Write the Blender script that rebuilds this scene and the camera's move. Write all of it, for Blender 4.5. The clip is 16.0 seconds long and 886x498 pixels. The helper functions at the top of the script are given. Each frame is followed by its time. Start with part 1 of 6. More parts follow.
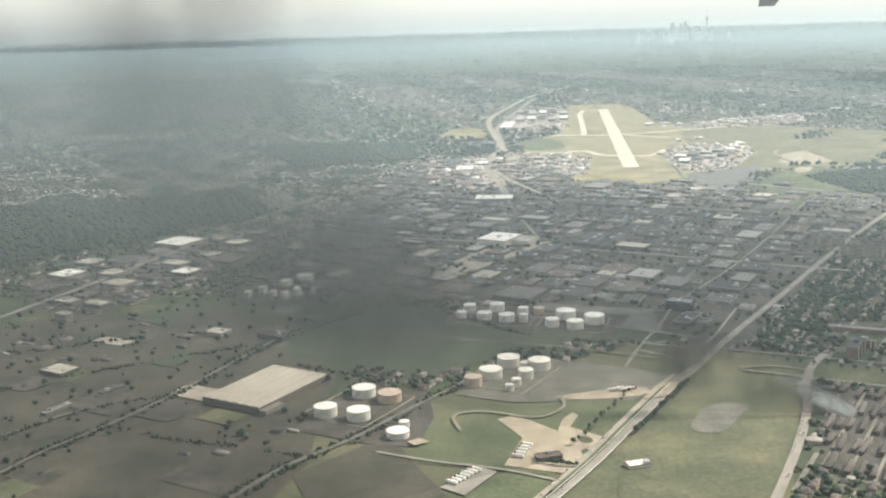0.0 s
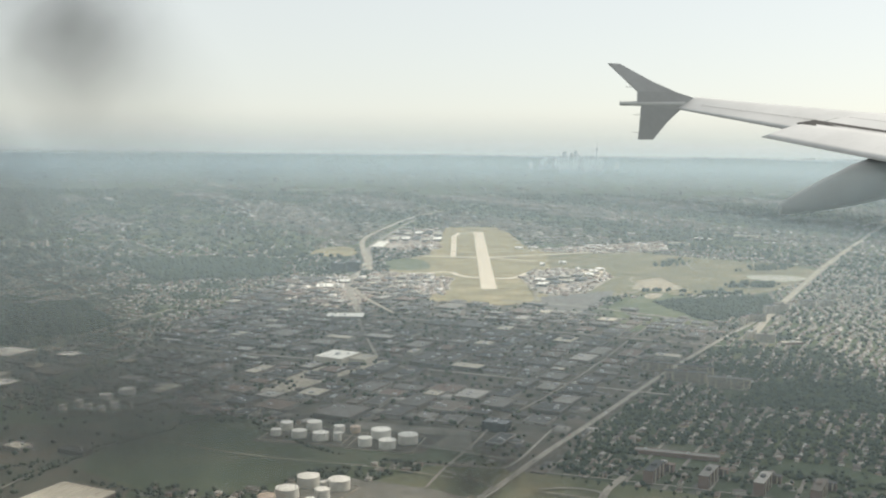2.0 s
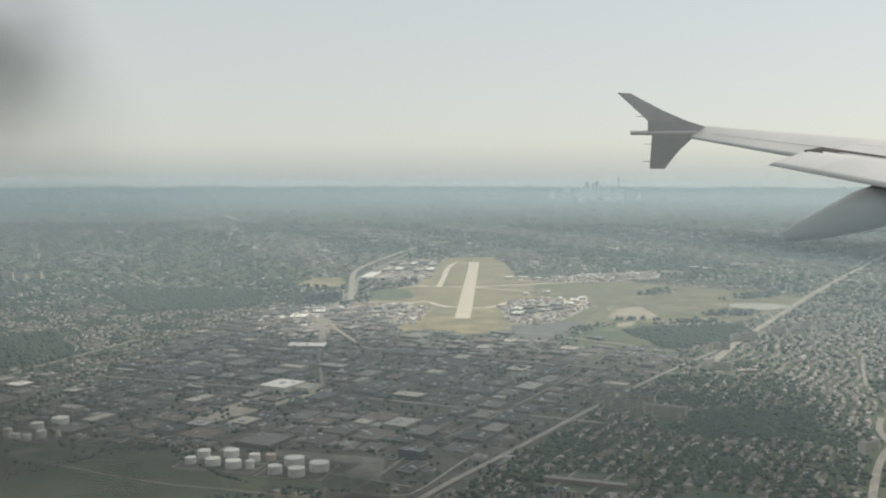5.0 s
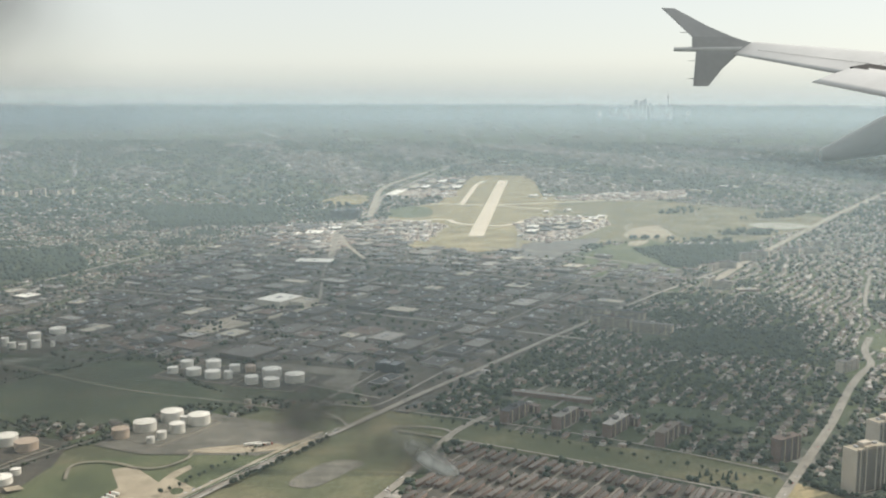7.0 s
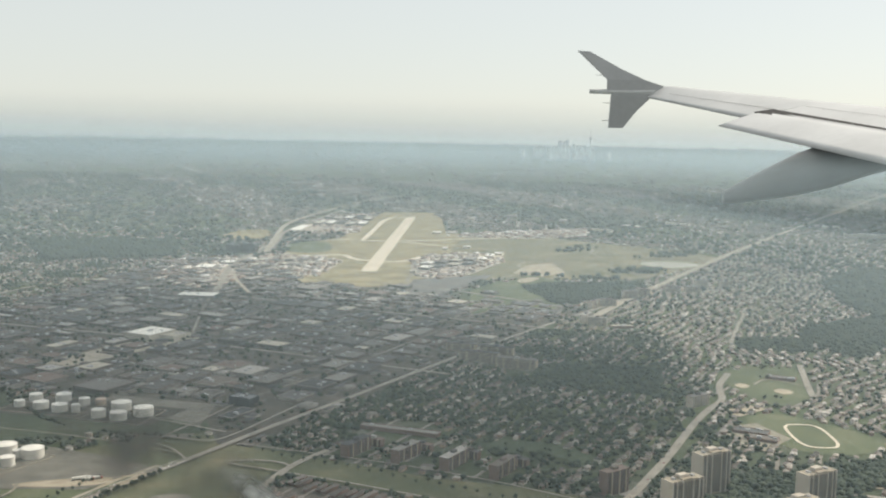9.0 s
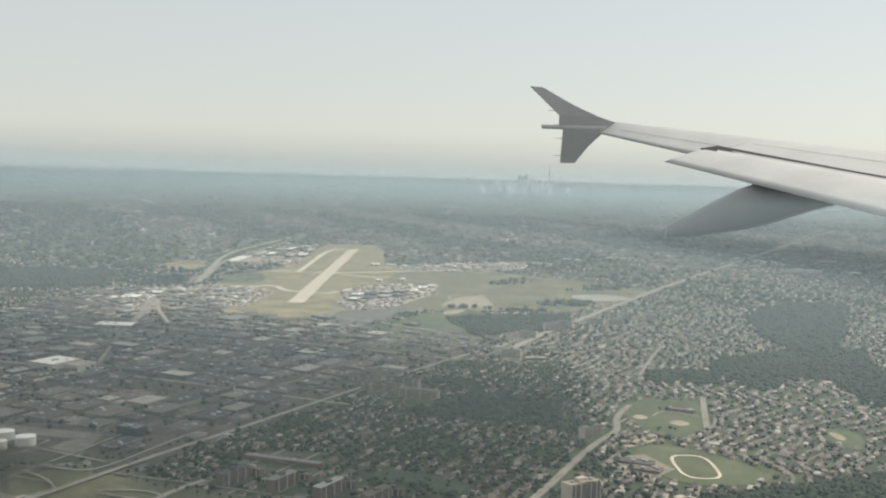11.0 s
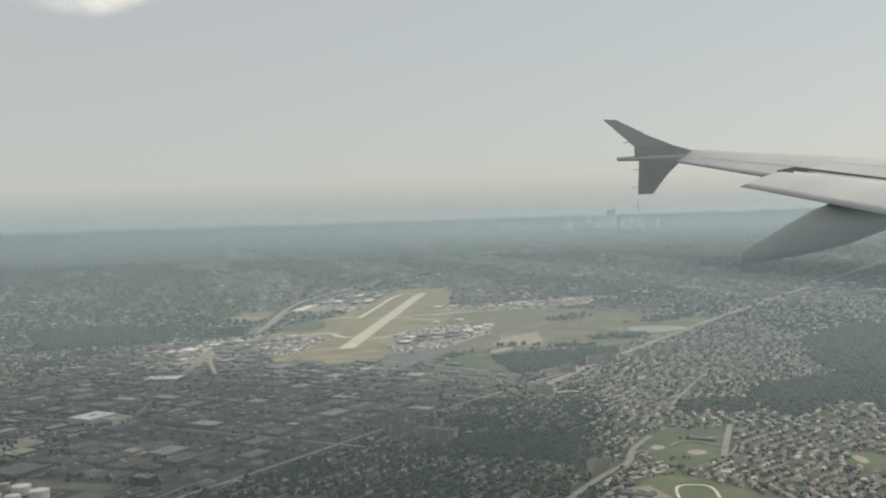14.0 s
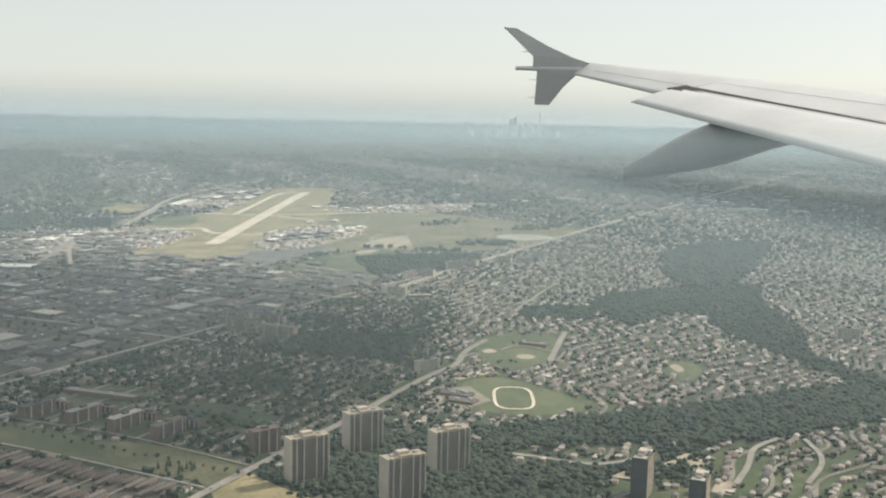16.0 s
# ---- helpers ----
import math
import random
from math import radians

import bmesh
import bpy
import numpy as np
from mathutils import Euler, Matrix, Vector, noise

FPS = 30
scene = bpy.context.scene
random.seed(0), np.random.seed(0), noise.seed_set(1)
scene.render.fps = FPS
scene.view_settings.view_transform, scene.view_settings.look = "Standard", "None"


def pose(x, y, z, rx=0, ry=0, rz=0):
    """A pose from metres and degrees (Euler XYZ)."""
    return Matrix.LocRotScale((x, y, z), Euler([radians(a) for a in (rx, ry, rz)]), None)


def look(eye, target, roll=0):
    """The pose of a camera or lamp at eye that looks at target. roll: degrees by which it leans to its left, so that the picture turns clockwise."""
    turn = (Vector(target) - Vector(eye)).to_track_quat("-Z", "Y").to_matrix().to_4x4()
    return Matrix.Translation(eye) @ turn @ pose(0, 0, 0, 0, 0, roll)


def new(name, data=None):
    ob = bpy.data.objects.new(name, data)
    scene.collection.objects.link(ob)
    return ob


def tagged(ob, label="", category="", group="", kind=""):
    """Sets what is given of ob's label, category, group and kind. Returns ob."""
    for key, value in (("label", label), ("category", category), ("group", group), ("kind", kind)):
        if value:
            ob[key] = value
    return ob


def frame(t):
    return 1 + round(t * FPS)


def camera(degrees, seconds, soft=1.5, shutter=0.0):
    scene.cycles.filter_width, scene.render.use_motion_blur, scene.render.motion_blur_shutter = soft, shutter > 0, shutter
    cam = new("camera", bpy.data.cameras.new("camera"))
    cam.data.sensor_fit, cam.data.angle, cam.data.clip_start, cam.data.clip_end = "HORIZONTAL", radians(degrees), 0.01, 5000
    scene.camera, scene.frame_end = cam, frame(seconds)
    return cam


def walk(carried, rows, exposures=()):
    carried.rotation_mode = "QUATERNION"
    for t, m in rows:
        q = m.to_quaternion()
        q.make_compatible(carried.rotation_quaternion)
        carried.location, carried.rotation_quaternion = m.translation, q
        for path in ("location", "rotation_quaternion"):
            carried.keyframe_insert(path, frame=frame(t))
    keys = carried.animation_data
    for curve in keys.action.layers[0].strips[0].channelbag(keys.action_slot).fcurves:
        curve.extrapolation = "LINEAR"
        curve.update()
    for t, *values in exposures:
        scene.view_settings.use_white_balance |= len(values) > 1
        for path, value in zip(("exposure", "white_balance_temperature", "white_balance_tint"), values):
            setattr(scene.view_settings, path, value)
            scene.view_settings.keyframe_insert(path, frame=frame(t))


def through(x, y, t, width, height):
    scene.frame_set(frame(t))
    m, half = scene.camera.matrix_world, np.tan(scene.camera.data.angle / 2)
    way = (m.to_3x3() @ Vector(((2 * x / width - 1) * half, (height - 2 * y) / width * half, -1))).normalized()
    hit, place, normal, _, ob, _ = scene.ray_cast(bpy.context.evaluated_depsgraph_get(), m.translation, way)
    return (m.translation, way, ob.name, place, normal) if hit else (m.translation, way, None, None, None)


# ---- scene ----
# The land is modelled at one tenth of its size: 1 m here is 10 m outside.
# x runs along the flight, y away from the aircraft, z up.
cam = camera(44.85, 16.0, soft=2.0)
PATH = (
    (0, 0.00, -0.00, 53.21, 5.917, -12.294, -1.735),
    (0.5, 3.71, 0.01, 53.12, 3.649, -11.197, 0.062),
    (1, 7.41, 0.01, 53.02, 2.189, -9.361, 0.788),
    (1.5, 11.09, 0.02, 52.93, 1.236, -7.829, 0.093),
    (2, 14.75, 0.02, 52.84, 0.556, -5.967, 0.616),
    (2.5, 18.40, 0.03, 52.75, 0.649, -4.615, 1.209),
    (3, 22.04, 0.03, 52.65, 1.737, -3.582, 0.493),
    (5.5, 39.99, 0.04, 52.16, 2.818, -4.957, -0.306),
    (6, 43.54, 0.05, 52.06, 4.117, -6.218, -1.496),
    (6.5, 47.07, 0.05, 51.96, 4.912, -7.793, -1.227),
    (7, 50.59, 0.05, 51.85, 5.342, -8.611, 0.049),
    (7.5, 54.09, 0.05, 51.75, 4.707, -8.618, -0.086),
    (8, 57.57, 0.05, 51.64, 2.715, -7.587, 0.852),
    (8.5, 61.05, 0.05, 51.54, 2.036, -6.869, 1.028),
    (11, 78.18, 0.04, 50.99, 0.005, -4.706, 1.737),
    (11.5, 81.56, 0.04, 50.87, -0.330, -3.562, 0.830),
    (12, 84.92, 0.04, 50.76, 0.641, -2.442, 0.547),
    (12.5, 88.27, 0.03, 50.65, 2.079, -0.652, -0.269),
    (13, 91.61, 0.03, 50.53, 3.494, -0.641, -1.873),
    (13.5, 94.93, 0.03, 50.41, 4.613, -1.920, -2.821),
    (14, 98.24, 0.02, 50.29, 5.473, -2.458, -1.852),
    (14.5, 101.53, 0.02, 50.17, 4.661, -4.909, -0.793),
    (15, 104.80, 0.01, 50.05, 3.675, -6.230, -0.213),
    (15.5, 108.06, 0.01, 49.93, 1.548, -7.057, -0.697),
    (16, 111.31, -0.00, 49.81, 0.504, -7.614, 1.202),
)
walk(cam, [(t, pose(x, y, z, 0, 0, yaw) @ pose(0, 0, 0, 90 + pitch, 0, 0) @ pose(0, 0, 0, 0, 0, roll))
           for t, x, y, z, yaw, pitch, roll in PATH],
     exposures=((0, 1.16), (0.5, 1.0), (1.5, 0.82), (3, 0.56), (5.5, 0.4), (7, 0.74), (8.5, 0.7), (11, 0.48), (12.5, 0.22), (13.5, 0.1), (14.5, 0.32), (16, 0.66)))

# ---- world and sun ----
SUN_FROM = Vector((0.76, 0.50, 0.76)).normalized()
world = bpy.data.worlds.new("sky")
scene.world = world
world.use_nodes = True
wn = world.node_tree
sky = wn.nodes.new("ShaderNodeTexSky")
sky.sky_type, sky.sun_disc = 'NISHITA', False
sky.sun_elevation = math.asin(SUN_FROM.z)
sky.sun_rotation = math.atan2(SUN_FROM.x, SUN_FROM.y)
dip = wn.nodes.new("ShaderNodeVectorMath")        # the horizon lies a degree under the level of the eye
dip.inputs[1].default_value = (0, 0, 0.03)
wn.links.new(wn.nodes.new("ShaderNodeTexCoord").outputs["Generated"], dip.inputs[0])
wn.links.new(dip.outputs[0], sky.inputs[0])
sky.air_density, sky.dust_density, sky.ozone_density = 1.0, 1.2, 1.0
wn.nodes["Background"].inputs[1].default_value = 0.14
milky = wn.nodes.new("ShaderNodeMix")
milky.data_type = 'RGBA'
milky.inputs[0].default_value = 0.82
milky.inputs[7].default_value = (3.22, 3.25, 3.0, 1)
wn.links.new(sky.outputs[0], milky.inputs[6])
rise = wn.nodes.new("ShaderNodeSeparateXYZ")       # dust hangs over the horizon
wn.links.new(dip.inputs[0].links[0].from_socket, rise.inputs[0])
dust = wn.nodes.new("ShaderNodeMapRange")
dust.interpolation_type = 'SMOOTHSTEP'
for slot, value in ((1, -0.02), (2, 0.03), (3, 0.75), (4, 0.0)):
    dust.inputs[slot].default_value = value
wn.links.new(rise.outputs[2], dust.inputs[0])
horizon = wn.nodes.new("ShaderNodeMix")
horizon.data_type = 'RGBA'
horizon.inputs[7].default_value = (2.15, 2.42, 2.4, 1)
wn.links.new(dust.outputs[0], horizon.inputs[0])
wn.links.new(milky.outputs[2], horizon.inputs[6])
wn.links.new(horizon.outputs[2], wn.nodes["Background"].inputs[0])
sun = new("sun", bpy.data.lights.new("sun", 'SUN'))
sun.data.energy, sun.data.angle, sun.data.color = 2.9, radians(3), (1.0, 0.91, 0.77)
sun.matrix_world = look((0, 0, 0), -SUN_FROM)

# ---- materials ----
class Nodes:
    """Short hand for one material's node tree."""
    def __init__(self, name):
        self.mat = bpy.data.materials.new(name)
        self.mat.use_nodes = True
        self.tree = self.mat.node_tree
        self.bsdf = self.tree.nodes["Principled BSDF"]
        self.out = self.tree.nodes["Material Output"]

    def put(self, kind, **values):
        n = self.tree.nodes.new("ShaderNode" + kind)
        for k, v in values.items():
            n.inputs[k.replace("_", " ")].default_value = v
        return n

    def link(self, a, b):
        self.tree.links.new(a, b)

    def math(self, op, a, b=None, clamp=False):
        n = self.tree.nodes.new("ShaderNodeMath")
        n.operation, n.use_clamp = op, clamp
        for i, v in enumerate((a, b)):
            if v is None:
                continue
            if isinstance(v, (int, float)):
                n.inputs[i].default_value = v
            else:
                self.link(v, n.inputs[i])
        return n.outputs[0]

    def place(self):
        return self.tree.nodes.new("ShaderNodeNewGeometry").outputs["Position"]

    def local(self):
        return self.tree.nodes.new("ShaderNodeTexCoord").outputs["Object"]

    def noise(self, scale, detail=3.0, vector=None, rough=0.55):
        n = self.put("TexNoise", Scale=scale, Detail=detail, Roughness=rough)
        self.link(vector or self.place(), n.inputs["Vector"])
        return n.outputs["Fac"]

    def cells(self, scale, vector=None):
        n = self.put("TexVoronoi", Scale=scale)
        self.link(vector or self.place(), n.inputs["Vector"])
        return n

    def ramp(self, fac, *stops):
        n = self.tree.nodes.new("ShaderNodeValToRGB")
        e = n.color_ramp.elements
        while len(e) < len(stops):
            e.new(0.5)
        for el, (at, col) in zip(e, stops):
            el.position, el.color = at, (*col, 1)
        self.link(fac, n.inputs[0])
        return n.outputs[0]

    def mix(self, fac, a, b, how='MIX'):
        n = self.tree.nodes.new("ShaderNodeMix")
        n.data_type, n.blend_type = 'RGBA', how
        for i, v in ((0, fac), (6, a), (7, b)):
            if isinstance(v, (int, float)):
                n.inputs[i].default_value = v
            elif isinstance(v, tuple):
                n.inputs[i].default_value = (*v, 1)
            else:
                self.link(v, n.inputs[i])
        return n.outputs[2]

    def done(self, colour, rough=0.85, metal=0.0, bump=None, far=0.1):
        if isinstance(colour, tuple):
            self.bsdf.inputs["Base Color"].default_value = (*colour, 1)
        else:
            self.link(colour, self.bsdf.inputs["Base Color"])
        self.bsdf.inputs["Roughness"].default_value = rough
        self.bsdf.inputs["Metallic"].default_value = metal
        self.bsdf.inputs["Specular IOR Level"].default_value = 0.25
        if bump is not None:
            b = self.put("Bump", Strength=0.5, Distance=far)
            self.link(bump, b.inputs["Height"])
            self.link(b.outputs[0], self.bsdf.inputs["Normal"])
        return self.mat


def tone(name, a, b, scale=0.6, fine=6.0, rough=0.85, metal=0.0):
    """A surface between two colours, mottled at two scales."""
    n = Nodes(name)
    f = n.math('ADD', n.math('MULTIPLY', n.noise(scale), 0.65), n.math('MULTIPLY', n.noise(fine), 0.35))
    return n.done(n.ramp(f, (0.35, a), (0.65, b)), rough, metal, n.noise(fine * 2), 0.02)


def varied(name, *cols, fine=3.0, rough=0.85, by="island"):
    """Each separate piece takes its own colour from the row of colours."""
    n = Nodes(name)
    if by == "island":
        r = n.tree.nodes.new("ShaderNodeNewGeometry").outputs["Random Per Island"]
    else:
        r = n.tree.nodes.new("ShaderNodeObjectInfo").outputs["Random"]
    k = len(cols)
    c = n.ramp(r, *[(i / k, col) for i, col in enumerate(cols)])
    n.tree.nodes[-1].color_ramp.interpolation = 'CONSTANT'
    m = n.ramp(n.noise(fine), (0.3, (0.72, 0.72, 0.72)), (0.7, (1.1, 1.1, 1.1)))
    return n.done(n.mix(1.0, c, m, 'MULTIPLY'), rough, 0, n.noise(fine * 3), 0.02)


def ground_material():
    n = Nodes("open_land")
    big = n.noise(0.012, 4)
    mid = n.noise(0.11, 4)
    small = n.noise(0.9, 4)
    green = n.ramp(mid, (0.3, (0.035, 0.055, 0.028)), (0.55, (0.075, 0.095, 0.045)), (0.75, (0.16, 0.15, 0.09)))
    town = n.ramp(n.cells(0.33).outputs["Color"], (0.1, (0.035, 0.05, 0.03)), (0.5, (0.06, 0.073, 0.05)), (0.85, (0.11, 0.11, 0.095)), (0.98, (0.22, 0.215, 0.2)))
    c = n.mix(n.ramp(big, (0.42, (0, 0, 0)), (0.56, (1, 1, 1))), town, green)
    c = n.mix(1.0, c, n.ramp(small, (0.3, (0.75, 0.75, 0.75)), (0.7, (1.2, 1.2, 1.2))), 'MULTIPLY')
    return n.done(c, 0.95)


def grass_material(name, a, b, dry):
    n = Nodes(name)
    c = n.ramp(n.noise(0.09, 4), (0.35, a), (0.52, b), (0.7, dry))
    c = n.mix(1.0, c, n.ramp(n.noise(1.6, 4), (0.3, (0.8, 0.8, 0.8)), (0.7, (1.18, 1.18, 1.18))), 'MULTIPLY')
    return n.done(c, 0.95, 0, n.noise(6), 0.05)


def leaf_material():
    n = Nodes("foliage")
    r = n.tree.nodes.new("ShaderNodeNewGeometry").outputs["Random Per Island"]
    c = n.ramp(r, (0.0, (0.024, 0.038, 0.03)), (0.5, (0.04, 0.058, 0.042)), (1.0, (0.075, 0.092, 0.06)))
    c = n.mix(1.0, c, n.ramp(n.noise(3.5, 3), (0.3, (0.6, 0.6, 0.6)), (0.7, (1.35, 1.35, 1.35))), 'MULTIPLY')
    return n.done(c, 0.9, 0, n.noise(9, 3), 0.12)


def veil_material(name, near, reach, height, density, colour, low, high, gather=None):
    """A sheet that paints the haze between near and near + reach: its alpha grows with height, as a ray through it runs
    farther.
    """
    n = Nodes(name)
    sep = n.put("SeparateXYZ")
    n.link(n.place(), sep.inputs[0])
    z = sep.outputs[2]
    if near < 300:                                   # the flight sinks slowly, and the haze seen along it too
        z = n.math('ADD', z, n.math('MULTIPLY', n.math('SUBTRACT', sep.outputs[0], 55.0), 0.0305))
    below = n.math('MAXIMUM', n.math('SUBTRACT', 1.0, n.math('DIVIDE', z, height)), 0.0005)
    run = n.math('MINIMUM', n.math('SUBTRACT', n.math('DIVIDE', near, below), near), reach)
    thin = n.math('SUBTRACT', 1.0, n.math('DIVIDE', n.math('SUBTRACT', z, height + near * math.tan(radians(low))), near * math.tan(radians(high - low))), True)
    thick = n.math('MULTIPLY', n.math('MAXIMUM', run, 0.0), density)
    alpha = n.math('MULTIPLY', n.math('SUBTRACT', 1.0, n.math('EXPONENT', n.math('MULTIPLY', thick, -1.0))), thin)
    if gather:                                       # the sheet's alpha grows along the flight
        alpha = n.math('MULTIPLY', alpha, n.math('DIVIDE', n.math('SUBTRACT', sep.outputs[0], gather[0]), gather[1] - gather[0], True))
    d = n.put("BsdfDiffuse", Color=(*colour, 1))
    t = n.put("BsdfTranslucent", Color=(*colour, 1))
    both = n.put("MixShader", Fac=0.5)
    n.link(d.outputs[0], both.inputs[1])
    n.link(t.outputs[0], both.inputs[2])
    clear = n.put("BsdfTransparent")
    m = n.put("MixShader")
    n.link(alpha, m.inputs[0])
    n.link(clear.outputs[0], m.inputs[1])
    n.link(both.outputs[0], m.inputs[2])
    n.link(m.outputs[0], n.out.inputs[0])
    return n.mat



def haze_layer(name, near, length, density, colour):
    """Distance haze painted on a low sheet, thicker with the distance from the flight path and a little uneven."""
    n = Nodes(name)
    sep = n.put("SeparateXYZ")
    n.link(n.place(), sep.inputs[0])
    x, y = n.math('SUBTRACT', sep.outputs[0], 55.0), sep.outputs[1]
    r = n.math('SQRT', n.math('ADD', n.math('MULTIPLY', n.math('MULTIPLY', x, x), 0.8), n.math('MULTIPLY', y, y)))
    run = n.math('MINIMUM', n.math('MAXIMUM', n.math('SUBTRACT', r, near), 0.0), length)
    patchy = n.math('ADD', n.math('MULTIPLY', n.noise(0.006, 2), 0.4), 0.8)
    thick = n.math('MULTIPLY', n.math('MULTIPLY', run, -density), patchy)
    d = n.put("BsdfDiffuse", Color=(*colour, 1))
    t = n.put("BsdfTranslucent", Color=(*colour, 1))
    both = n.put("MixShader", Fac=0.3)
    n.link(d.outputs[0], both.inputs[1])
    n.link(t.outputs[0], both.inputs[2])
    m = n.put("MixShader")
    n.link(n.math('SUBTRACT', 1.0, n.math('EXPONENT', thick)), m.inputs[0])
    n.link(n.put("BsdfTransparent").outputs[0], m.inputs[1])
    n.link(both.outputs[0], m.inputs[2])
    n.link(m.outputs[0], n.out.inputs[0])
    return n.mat


